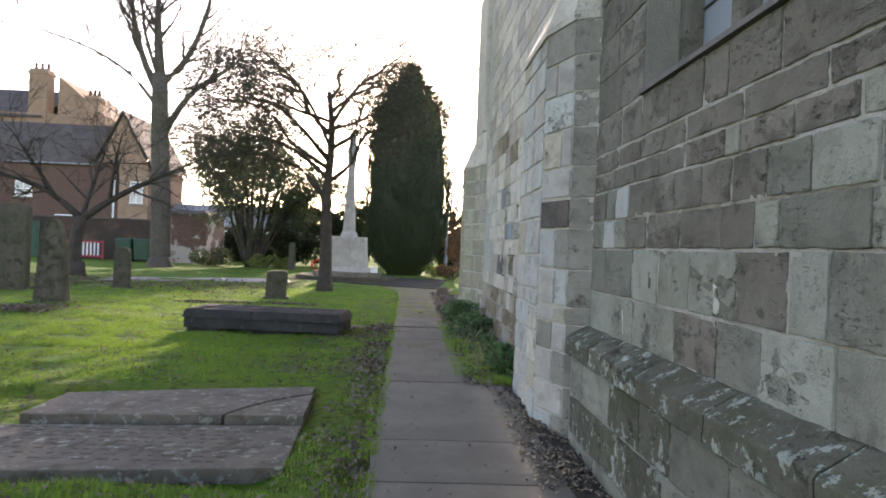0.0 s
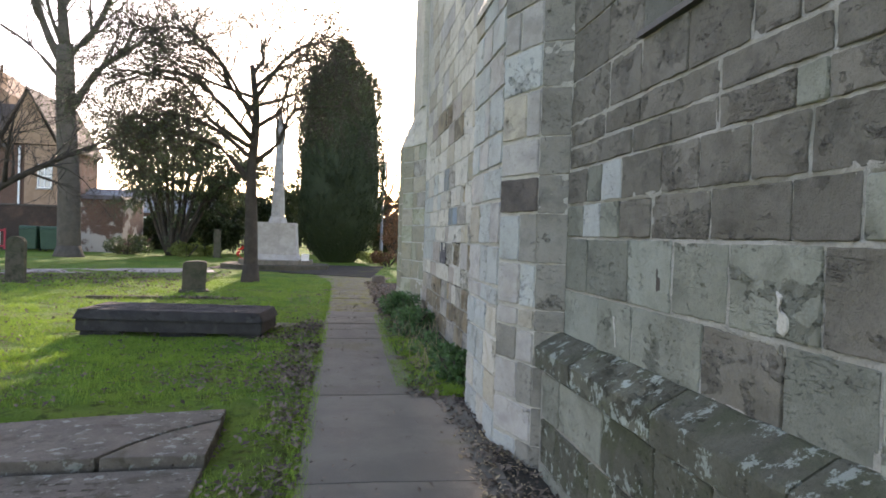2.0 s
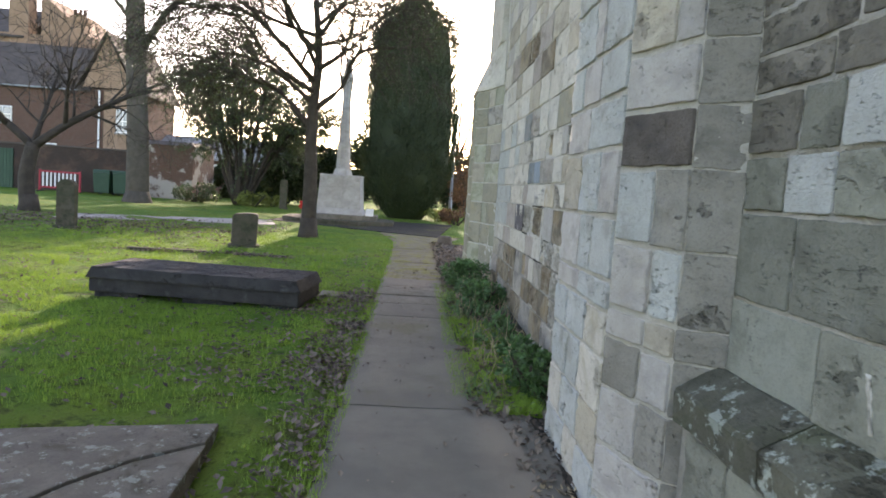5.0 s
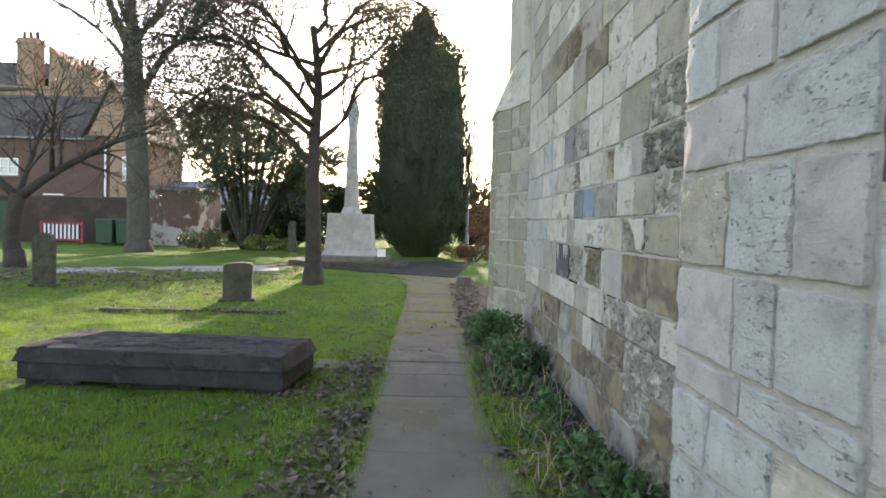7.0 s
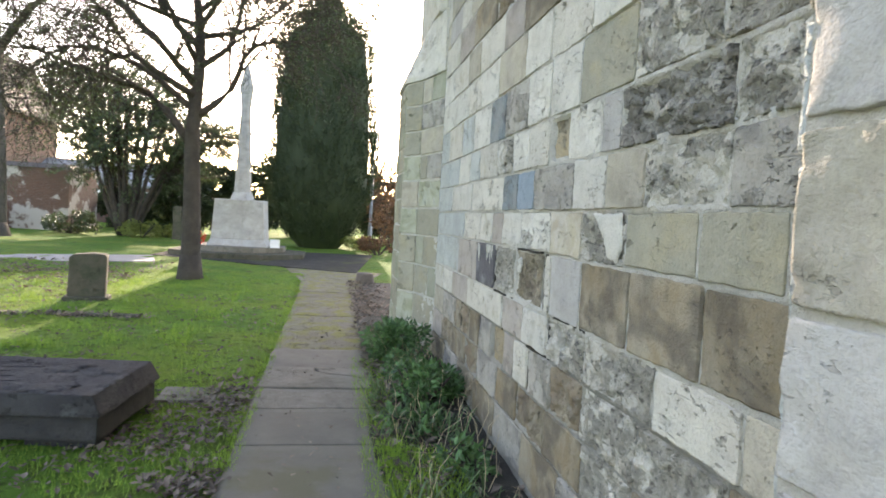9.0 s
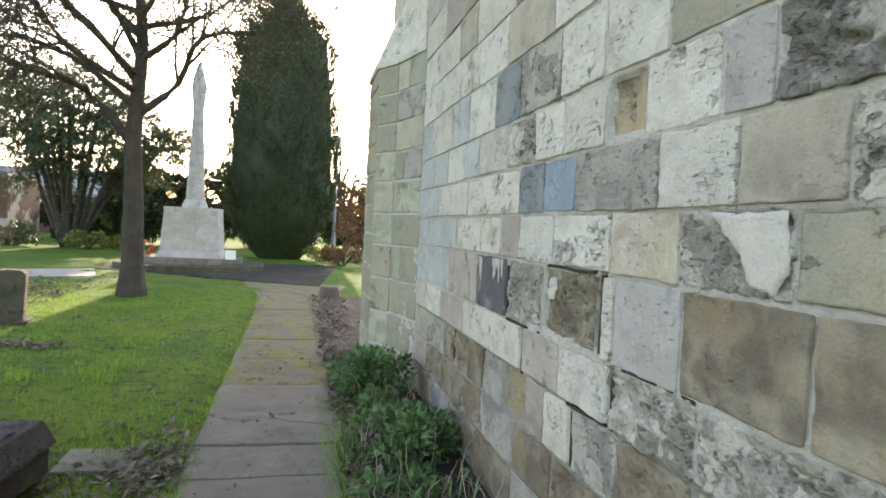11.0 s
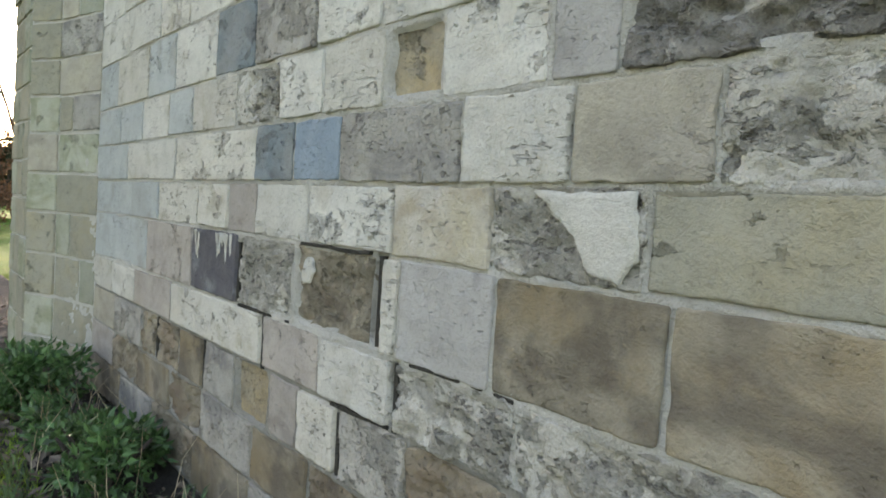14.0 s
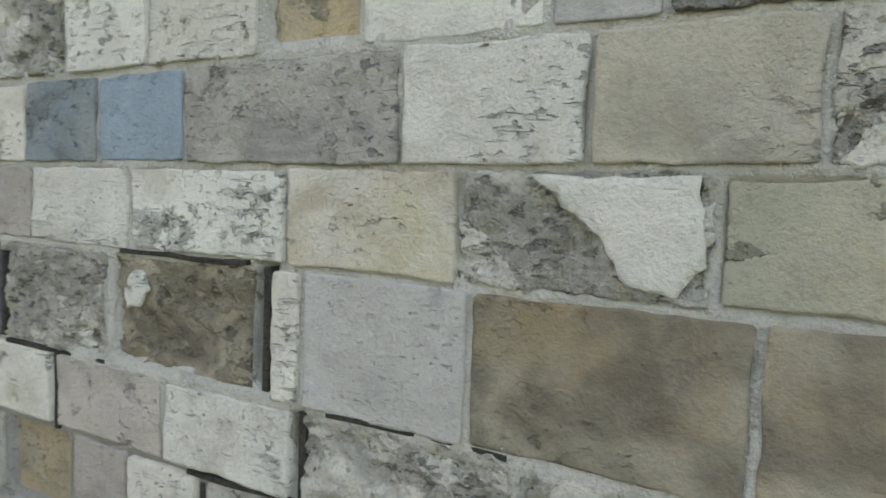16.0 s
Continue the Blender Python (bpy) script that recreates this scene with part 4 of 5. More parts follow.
ledger("ledger_slab", ((-2.95, 6.1), (-0.4, 7.15)), 0.045,
       (((-2.52, 5.66), (-0.98, 5.80), (-0.85, 6.12), (-0.66, 6.42), (-0.36, 6.70), (-0.37, 7.0), (-1.4, 6.78), (-2.54, 6.45)),
        ((-0.95, 5.80), (-0.31, 5.84), (-0.345, 6.67), (-0.635, 6.39), (-0.82, 6.10))), "flat grey ledger slab with lichen and a diagonal crack")
sunk = ledger("ledger_slab", ((-2.9, 4.6), (-0.3, 6.0)), 0.008, (((-3.3, 4.4), (-0.26, 4.70), (-0.31, 5.77), (-3.3, 5.52)),), "long flat grey ledger slab sunk into the lawn")

# worn carved lines on the sunk slab, too worn to read
lz = level(-1.5, 5.1) + 0.008
for i in range(8):
    row, x = Soup(), -2.5 + 0.12 * (i % 3)
    yy = 5.50 - i * 0.105
    while x < -0.65 - 0.1 * (i % 2):
        w = rnd(0.03, 0.09)
        row.add([(x, yy, lz + 0.0015), (x + w, yy + 0.006, lz + 0.0015), (x + w, yy + 0.035, lz + 0.0015), (x, yy + 0.03, lz + 0.0015)], [(0, 1, 2, 3)])
        x += w + rnd(0.03, 0.11)
    part("lettering", row.mesh("lettering", M["grave"]), sunk, "worn carved line")

tomb = thing("table_tomb", "low dark stone coffin tomb with sloping lid edges", "tomb")
tz = level(-1.6, 11)
part("tomb_base", prism("tomb_base", ((-2.92, 10.70), (-0.50, 10.46), (-0.40, 11.42), (-2.85, 11.62)), tz + 0.05, tz + 0.21, M["tomb"], 0.02), tomb)
for x0, x1 in ((-2.88, -2.35), (-1.85, -1.25), (-0.95, -0.52)):
    part("support", prism("support", ((x0, 10.76 - 0.1 * (x0 + 2.92)), (x1, 10.76 - 0.1 * (x1 + 2.92)), (x1, 11.36), (x0, 11.5)), tz - 0.1, tz + 0.049, M["tomb"], 0.015), tomb, "rough dark stone support")
part("lid", prism("lid", ((-2.95, 10.66), (-0.47, 10.42), (-0.37, 11.45), (-2.88, 11.66)), tz + 0.212, tz + 0.345, M["tomb"], 0.012, 0.07), tomb, "worn stone lid")
for i in range(5):
    part("lettering", block("lettering", (-2.2 + 0.1 * (i % 2), 10.78 + i * 0.13, tz + 0.343), (-1.1 - 0.07 * (i % 3), 10.82 + i * 0.13, tz + 0.349), M["tomb"], 0.002), tomb, "worn carved line")
crust, cols = Soup(), 90
for i in range(cols):
    for j in range(34):
        x0, y0 = -2.80 + 2.3 * i / cols, 10.62 + 0.90 * j / 34
        y0 -= 0.085 * (x0 + 2.8)
        q = [(x0, y0), (x0 + 2.3 / cols, y0), (x0 + 2.3 / cols, y0 + 0.9 / 34), (x0, y0 + 0.9 / 34)]
        hs = [noise.fractal(Vector((a * 4.0, b * 4.0, 3)), 0.8, 2.0, 4) - 0.06 + 0.10 * (a + 1.6) for a, b in q]
        if min(hs) > 0:
            crust.add([(a, b, tz + 0.341 + min(0.018, 0.05 * h)) for (a, b), h in zip(q, hs)], [(0, 1, 2, 3)])
part("moss_crust", crust.mesh("moss_crust", M["tomb"], True), tomb, "dark crust of dead moss on the lid")
small = new("flush_marker", block("flush_marker", (-0.42, 11.45, -0.06), (0.02, 11.85, 0.014), M["flag"], 0.012, 0.005))
tagged(small, "small flat stone marker sunk in the grass", "grave marker")


kerb = thing("grave_kerb", "low mossy stone kerb of a sunken grave", "grave kerb")
for i in range(4):
    x0 = -4.4 + i * 0.72
    part("kerb_stone", block("kerb_stone", (x0, 15.2, -0.1), (x0 + 0.69, 15.32, 0.045 + 0.01 * (i % 2)), M["grave"], 0.015, 0.008), kerb)


def headstone(x, y, w, h, d, shape, mat, label, lean=0.0, turn=0.0):
    """An upright slab; shape is pointed, round or square."""
    ob = thing("headstone", label, "headstone", (x, y, level(x, y)), turn)
    if shape == "round":
        top = [(w / 2 * math.cos(a), h - w / 2 * 0.8 + w / 2 * 0.8 * math.sin(a)) for a in np.linspace(0, math.pi, 9)]
    elif shape == "pointed":
        top = [(w * 0.38, h * 0.55), (w * 0.29, h * 0.80), (w * 0.19, h * 0.93), (w * 0.08, h * 0.99), (-w * 0.08, h * 0.99), (-w * 0.19, h * 0.93), (-w * 0.29, h * 0.80), (-w * 0.38, h * 0.55)]
    else:
        top = [(w / 2, h * 0.93), (w * 0.44, h * 0.98), (w * 0.1, h), (-w * 0.4, h * 0.97), (-w / 2, h * 0.9)]
    line = [(w / 2, -0.15)] + top + [(-w / 2, -0.15)]
    bm = bmesh.new()
    f = [bm.verts.new((a, -d / 2, b)) for a, b in line]
    g = [bm.verts.new((a, d / 2, b)) for a, b in line]
    bm.faces.new(f)
    bm.faces.new(g[::-1])
    n = len(line)
    for i in range(n):
        bm.faces.new((f[i], g[i], g[(i + 1) % n], f[(i + 1) % n]))
    bmesh.ops.recalc_face_normals(bm, faces=bm.faces[:])
    bmesh.ops.bevel(bm, geom=bm.edges[:], offset=0.022, segments=2, profile=0.6, affect="EDGES")
    for v in bm.verts:
        v.co += noise.noise_vector(v.co * 6) * 0.014
        v.co.x += lean * v.co.z
    me = bpy.data.meshes.new("stone_slab")
    bm.to_mesh(me)
    bm.free()
    me.materials.append(M[mat])
    part("stone_slab", me, ob)
    part("foot_stone", block("foot_stone", (-w * 0.62, -d * 0.9, -0.12), (w * 0.62, d * 0.9, 0.055), M[mat], 0.02, 0.008), ob)
    return ob


headstone(-2.72, 16.85, 0.50, 0.70, 0.26, "square", "grave", "short square mossy headstone leaning in the lawn", 0.03, 12)
headstone(-7.18, 18.6, 0.42, 1.12, 0.16, "round", "grave", "narrow dark headstone with rounded top")
headstone(-6.42, 13.6, 0.66, 1.68, 0.22, "pointed", "grave", "tall brown headstone tapering to a rounded point")
headstone(-9.15, 17.0, 0.78, 2.1, 0.22, "square", "grave", "tall broad dark headstone under the bare tree")
headstone(-5.7, 36.2, 0.34, 1.45, 0.2, "square", "grave", "thin dark upright stone post beyond the lawn")
headstone(-12.6, 16.2, 0.6, 1.3, 0.18, "round", "grave", "dark rounded headstone in tree shade")


# ---- trees ----
def grow(wood, p, d, length, r, depth, tips, droop=0.0, spread_=0.75, kids=3, up=0.12, thin=0.62, least=0.008):
    """One branch and its side branches; tips gathers the twig ends."""
    n = 5 if depth > 1 else 3
    r = max(r, least)
    pts, rad, q, way = [p], [r], p.copy(), d.copy()
    for i in range(n):
        way = (way + any_way() * 0.16 + Vector((0, 0, up - droop))).normalized()
        q = q + way * (length / n)
        pts.append(q.copy())
        rad.append(r * (1 - 0.55 * (i + 1) / n))
    wood.tube(pts, rad, 7 if depth > 3 else 5 if depth > 1 else 3)
    if depth <= 0:
        tips.append((q, way))
        return
    for i in range(kids):
        k = rnd(0.35, 0.98) * n
        j = min(int(k), n - 1)
        at = pts[j].lerp(pts[j + 1], k - j)
        side = (way + any_way(0.7) * spread_ * 1.3).normalized()
        grow(wood, at, side, length * rnd(0.5, 0.78), r * thin * rnd(0.55, 0.8), depth - 1, tips, droop, spread_, kids, up, thin, least)
    grow(wood, q, (way + any_way() * 0.3).normalized(), length * 0.7, rad[-1], depth - 1, tips, droop, spread_, kids, up, thin, least)


def bent(wood, pts, r0, r1, sides=9):
    """A tapered trunk or limb through plan points, smoothed."""
    P = [Vector(p) for p in pts]
    out = []
    for i in range(len(P) - 1):
        a, b, c, e = P[max(i - 1, 0)], P[i], P[i + 1], P[min(i + 2, len(P) - 1)]
        for s in (0, 0.33, 0.67):
            out.append(0.5 * ((2 * b) + (c - a) * s + (2 * a - 5 * b + 4 * c - e) * s * s + (3 * b - a - 3 * c + e) * s ** 3))
    out.append(P[-1])
    wood.tube(out, [r0 + (r1 - r0) * i / (len(out) - 1) for i in range(len(out))], sides)
    return out


def tree(name, label, trunks, limbs, bark, leaves=None, depth=3, kids=3, droop=0.0, up=0.1, spread_=0.75, twig=1.0, least=0.009):
    """trunks and limbs: (points, r0, r1); each limb sprouts along its length."""
    ob = thing(name, label, "tree")
    low, high, tips = Soup(), Soup(), []
    for pts, r0, r1 in trunks:
        bent(low, pts, r0, r1)
    base = Vector(trunks[0][0][0])
    foot = [base + Vector((0, 0, -0.2)), base + Vector((0, 0, 0.12)), base + Vector((0, 0, 0.5))]
    low.tube(foot, [trunks[0][1] * 1.45, trunks[0][1] * 1.22, trunks[0][1] * 0.98], 9)
    for pts, r0, r1 in limbs:
        line = bent(high, pts, r0, r1, 7)
        n = len(line)
        for i in range(n // 3, n):
            way = (line[min(i + 1, n - 1)] - line[i - 1]).normalized()
            r = r0 + (r1 - r0) * i / n
            for _ in range(2):
                grow(high, line[i], (way + any_way(0.8) * 0.9).normalized(), twig * rnd(0.8, 1.5), r * 0.5, depth, tips, droop, spread_, kids, up, 0.62, least)
    part("trunk", low.mesh("trunk", M[bark], True), ob)
    tagged(part("branchwork", high.mesh("branchwork", M[bark], True), ob, "bare forking limbs and twigs"), kind="stuff")
    if leaves:
        mat, count, size, reach = leaves
        crown = Soup()
        for q, way in tips:
            for _ in range(count):
                crown.leaf(q + any_way() * rnd(0, reach), any_way(), any_way(), size * rnd(0.7, 1.4), size * rnd(0.4, 0.7))
        tagged(part("crown", crown.mesh("crown", M[mat]), ob, "sparse crown of small leaves"), kind="stuff")
    return ob


random.seed(11)
tree("tall_bare_tree", "tall bare grey-barked tree by the brick wall", [(((-11.45, 33, 0), (-11.5, 33, 3), (-11.7, 33, 6.5), (-11.8, 33, 9.3)), 0.50, 0.36)],
     [(((-11.8, 33, 9.2), (-11.95, 33, 11), (-12.1, 33.2, 13), (-11.9, 33.4, 17)), 0.27, 0.08),
      (((-11.7, 33, 8.9), (-10.7, 33, 9.9), (-9.8, 33, 12), (-9.0, 32.8, 15.5)), 0.20, 0.06),
      (((-12.0, 33, 8.7), (-12.7, 33, 10.2), (-13.3, 33.1, 12.6), (-13.8, 33, 16)), 0.20, 0.06),
      (((-11.45, 33, 6.6), (-10.4, 33, 8.3), (-9.3, 33, 9.2), (-7.6, 33, 10.5)), 0.18, 0.04),
      (((-11.95, 33, 7.8), (-13.2, 33, 9.2), (-15.2, 33.2, 10.4), (-18.0, 33, 11.3)), 0.10, 0.02),
      (((-11.8, 33, 9.0), (-12.4, 32.6, 11.0), (-12.7, 32.2, 14)), 0.12, 0.03)], "bark", depth=3, kids=2, twig=1.5, up=0.12, least=0.014)

random.seed(23)
tree("spreading_bare_tree", "low spreading bare tree with a forked trunk", [(((-10.6, 23.2, 0), (-10.7, 23.2, 1.0), (-10.5, 23.2, 2.0)), 0.24, 0.19)],
     [(((-10.5, 23.2, 1.9), (-11.6, 23.1, 2.8), (-12.9, 23, 3.3), (-15, 22.8, 4.2)), 0.13, 0.03),
      (((-10.45, 23.2, 1.95), (-9.4, 23.2, 2.7), (-7.9, 23.2, 3.5), (-6.9, 23.3, 4.0)), 0.14, 0.03),
      (((-10.5, 23.2, 2.0), (-10.4, 23.6, 3.0), (-10.2, 24.2, 4.6)), 0.10, 0.03),
      (((-11.2, 23.1, 2.5), (-11.8, 22.6, 3.6), (-12.2, 22.0, 4.6)), 0.08, 0.02),
      (((-9.6, 23.2, 2.6), (-9.2, 22.5, 3.6), (-8.8, 22.0, 4.6)), 0.08, 0.02)], "dark_bark", depth=3, kids=2, droop=0.05, up=0.06, twig=0.9)

random.seed(31)
tree("lawn_tree", "dark-barked tree with drooping leafy twigs near the memorial", [(((-1.97, 20.4, 0), (-1.98, 20.4, 1.5), (-2.02, 20.4, 3.0), (-1.93, 20.42, 4.6), (-2.08, 20.45, 6.0)), 0.21, 0.07)],
     [(((-1.95, 20.4, 4.7), (-2.6, 20.3, 5.3), (-2.9, 20.2, 6.0), (-3.5, 20, 6.4)), 0.08, 0.03),
      (((-1.95, 20.4, 3.3), (-1.3, 20.4, 3.9), (-0.9, 20.4, 4.8), (0.3, 20.4, 5.0)), 0.08, 0.025),
      (((-2.05, 20.4, 5.8), (-1.8, 20.6, 6.2), (-1.9, 20.8, 6.6), (-1.6, 21, 7.0)), 0.06, 0.025),
      (((-2.0, 20.4, 2.7), (-2.9, 20.5, 3.7), (-4.0, 20.6, 4.0), (-5.2, 20.8, 4.5)), 0.09, 0.025),
      (((-1.93, 20.4, 4.3), (-1.2, 19.7, 4.7), (-0.9, 18.9, 5.6)), 0.07, 0.025),
      (((-2.0, 20.35, 3.7), (-3.0, 19.7, 4.3), (-3.7, 19.4, 5.2), (-5.0, 18.9, 5.3)), 0.07, 0.025),
      (((-2.0, 20.3, 5.1), (-3.2, 20.6, 5.5), (-4.6, 21, 6.2)), 0.06, 0.025),
      (((-2.0, 20.4, 4.0), (-2.4, 19.2, 4.4), (-3.4, 18.2, 5.4)), 0.06, 0.025),
      (((-1.95, 20.5, 4.9), (-1.0, 21.2, 5.4), (-0.2, 21.8, 6.3)), 0.06, 0.025),
      (((-2.0, 20.5, 5.4), (-1.3, 20.2, 5.9), (-0.4, 20.0, 6.2)), 0.06, 0.025),
      (((-2.0, 20.4, 3.9), (-3.2, 20.2, 5.2), (-4.3, 20.0, 5.6), (-5.6, 19.8, 5.0)), 0.07, 0.02),
      (((-2.0, 20.4, 3.4), (-3.2, 20.7, 4.3), (-4.6, 21.0, 4.6), (-5.6, 21.2, 3.9)), 0.07, 0.02),
      (((-2.0, 20.4, 4.4), (-2.6, 19.4, 5.6), (-3.4, 18.6, 6.3), (-4.4, 17.8, 6.0)), 0.06, 0.02),
      (((-1.98, 20.4, 5.0), (-1.1, 19.8, 6.1), (-0.2, 19.2, 6.4), (0.7, 18.8, 5.9)), 0.06, 0.02)],
     "dark_bark", ("holly", 5, 0.042, 0.26), depth=3, kids=3, droop=0.08, up=0.05, twig=0.85, least=0.0065)


def clump(crown, c, r, count, size, flat=0.8):
    for _ in range(count):
        w = any_way()
        p = c + Vector((w.x * r, w.y * r, w.z * r * flat)) * rnd(0.45, 1.0)
        crown.leaf(p, (w + any_way() * 0.9).normalized(), any_way(), size * rnd(0.7, 1.5), size * rnd(0.4, 0.75))


random.seed(41)
holly = thing("holly_tree", "broad dark evergreen tree with several stems and gaps", "tree")
wood, crown = Soup(), Soup()
for k in range(19):
    a = k * 2.4
    out = 0.3 + 0.7 * ((k * 7) % 19) / 18
    top = Vector((-8.0 + 4.0 * math.cos(a) * out, 37.5 + 2.4 * math.sin(a) * out, 7.7 - 3.6 * out * out + rnd(-0.4, 0.4)))
    mid = Vector((-8.15 + 1.5 * math.cos(a) * out, 37.6 + 1.0 * math.sin(a) * out, 2.1 + rnd(-0.3, 0.4)))
    line = bent(wood, ((-8.2 + 0.25 * math.cos(a), 37.8 + 0.25 * math.sin(a), 0), tuple(mid), tuple(mid.lerp(top, 0.55) + Vector((0, 0, 0.5))), tuple(top)), 0.13, 0.025, 6)
    tips = []
    for i in range(4, len(line)):
        for _ in range(3):
            grow(wood, line[i], (any_way(0.6) + Vector((0.5 * math.cos(a), 0.4 * math.sin(a), 0.15))).normalized(), rnd(0.7, 1.25), 0.03, 2, tips, 0.05, 0.85, 2, 0.03, 0.62, 0.010)
    for q, w in tips:
        # leaves hang along each twig end
        for _ in range(13):
            at = q - w * rnd(-0.05, 0.5) + any_way() * rnd(0, 0.16)
            crown.leaf(at, (w * 0.5 + any_way() * 0.7 + Vector((0, 0, -0.45))).normalized(), any_way(), rnd(0.10, 0.22), rnd(0.035, 0.07))
part("trunk", wood.mesh("trunk", M["dark_bark"], True), holly)
tagged(part("crown", crown.mesh("crown", M["holly"]), holly, "glossy dark evergreen leaves in loose clumps"), kind="stuff")

random.seed(43)
yew = thing("columnar_yew", "tall dense columnar yew with a tapered foot", "tree")
prof = ((0.0, 1.0), (0.5, 1.38), (1.0, 1.62), (1.8, 1.95), (2.8, 2.10), (4.4, 2.08), (6.0, 1.99), (8.0, 1.82), (8.9, 1.68), (9.2, 1.36), (9.5, 0.8), (10.0, 0.46), (10.9, 0.12))
YX, YY = 0.3, 35.0


def yew_r(zz):
    for (a, ra), (b, rb) in zip(prof, prof[1:]):
        if a <= zz <= b:
            return ra + (rb - ra) * (zz - a) / (b - a)
    return 0.1


def yew_fold(a, zz):
    """Upright folds and ragged bulges of the clipped crown."""
    c = Vector((math.cos(a), math.sin(a), 0))
    return 1 + 0.10 * noise.noise(Vector((c.x * 3.2, c.y * 3.2, zz * 0.35))) + 0.07 * noise.noise(Vector((c.x * 7, c.y * 7, zz * 1.1 + 9)))


v, f = [], []
for i in range(53):
    zz = 10.7 * i / 52
    for k in range(48):
        a = 2 * math.pi * k / 48
        r = max(0.03, (yew_r(zz) - 0.2) * yew_fold(a, zz))
        v.append((YX + r * math.cos(a), YY + r * math.sin(a), zz))
for i in range(52):
    for k in range(48):
        f.append((i * 48 + k, i * 48 + (k + 1) % 48, (i + 1) * 48 + (k + 1) % 48, (i + 1) * 48 + k))
part("inner_crown", mesh("inner_crown", v, f, M["yew"], True), yew, "dense dark inner foliage")
crown = Soup()
for _ in range(4600):
    zz, a = 10.7 * rnd(0.01, 1) ** 0.9, rnd(0, 2 * math.pi)
    r = yew_r(zz) * yew_fold(a, zz) + rnd(-0.25, 0.06)
    p = Vector((YX + r * math.cos(a), YY + r * math.sin(a), zz))
    way = (Vector((math.cos(a) * 0.45, math.sin(a) * 0.45, 1.0)) + any_way() * 0.35).normalized()
    L = rnd(0.25, 0.6)
    for q in range(10):
        crown.leaf(p + way * L * q / 10, (way + any_way() * 0.75).normalized(), any_way(), rnd(0.10, 0.20), rnd(0.02, 0.05))
tagged(part("crown", crown.mesh("crown", M["yew"]), yew, "upright dark needle sprays"), kind="stuff")
part("trunk", block("trunk", (YX - 0.3, YY - 0.3, -0.15), (YX + 0.3, YY + 0.3, 0.4), M["dark_bark"], 0.1), yew)


def shrub(name, x, y, rx, ry, h, mat, count, size, label, blobs=14):
    ob = thing(name, label, "shrub", (x, y, 0))
    crown, wood = Soup(), Soup()
    for _ in range(5):
        w = any_way(0.3)
        wood.tube([Vector((0, 0, -0.1)), Vector((w.x * rx * 0.4, w.y * ry * 0.4, h * 0.35)), Vector((w.x * rx * 0.7, w.y * ry * 0.7, h * 0.75))], [0.03, 0.02, 0.008], 5)
    for _ in range(blobs):
        w = any_way()
        c = Vector((w.x * rx * 0.7, w.y * ry * 0.7, h * (0.45 + 0.35 * w.z)))
        clump(crown, c, min(rx, ry, h) * rnd(0.25, 0.42), count // blobs, size)
    tagged(part("stem", wood.mesh("stem", M["dark_bark"]), ob), kind="stuff")
    tagged(part("foliage", crown.mesh("foliage", M[mat]), ob), kind="stuff")
    return ob


random.seed(47)
shrub("round_shrub", -10.2, 37.0, 1.3, 0.9, 1.1, "holly", 1800, 0.12, "low round dark evergreen shrub by the wall")
shrub("yellow_shrub", -7.2, 36.4, 0.9, 0.7, 0.8, "sunny", 1200, 0.11, "low sunlit yellow-green shrub")
shrub("yellow_shrub", -6.4, 37.4, 0.7, 0.6, 0.7, "sunny", 900, 0.11, "low sunlit yellow-green shrub")
shrub("russet_shrub", 3.3, 33.5, 1.0, 1.0, 2.6, "russet", 1500, 0.10, "russet-leaved shrub beside the lamp post", 22)
shrub("russet_shrub", 2.6, 31.5, 0.9, 0.7, 0.9, "russet", 1000, 0.10, "low russet and yellow bedding shrub")
shrub("yellow_shrub", 2.0, 34.2, 0.9, 0.7, 0.6, "sunny", 900, 0.10, "low sunlit yellow-green plants by the path")
for x, y, rx, h in ((-5.4, 43, 2.2, 4.2), (-6.6, 41.8, 1.6, 5.2), (-9.6, 46, 1.6, 2.2), (-2.8, 44, 2.4, 5.0), (-1.0, 45.5, 2.2, 4.2), (3.9, 46, 2.4, 4.6), (6.8, 44, 2.4, 5.2), (-11.0, 47, 1.8, 2.6)):
    shrub("dark_evergreen", x, y, rx, 1.6, h, "yew", 5200, 0.22, "large dark evergreen bush closing the churchyard", 34)
for x, y in ((3.5, 42), (5.2, 43), (4.4, 45)):
    shrub("brown_thicket", x, y, 1.2, 1.2, 5.5, "russet", 1700, 0.13, "tall brown winter thicket behind the lamp post", 30)
for x, y, h in ((6.5, 52, 9), (4.2, 60, 11)):
    tree("distant_bare_tree", "distant bare tree beyond the churchyard", [(((x, y, 0), (x + 0.2, y, h * 0.2), (x, y, h * 0.4)), 0.22, 0.16)],
         [(((x, y, h * 0.4), (x - 0.6, y, h * 0.65), (x - 1.6, y, h)), 0.12, 0.03), (((x, y, h * 0.38), (x + 0.8, y, h * 0.6), (x + 1.6, y, h * 0.95)), 0.12, 0.03), (((x, y, h * 0.4), (x, y, h * 0.75), (x + 0.2, y, h * 1.1)), 0.1, 0.03)], "dark_bark", depth=1, kids=3, twig=1.2)
belt = Soup()
for _ in range(520):
    x, y = rnd(-70, 45), rnd(62, 80)
    clump(belt, Vector((x, y, rnd(0.3, 4.2) + 1.2 * noise.noise(Vector((x * 0.1, y * 0.1, 0))))), rnd(0.8, 1.7), 40, 0.5)
tagged(new("far_trees", belt.mesh("far_trees", M["yew"])), "dark belt of distant trees and hedges", "trees", kind="stuff")

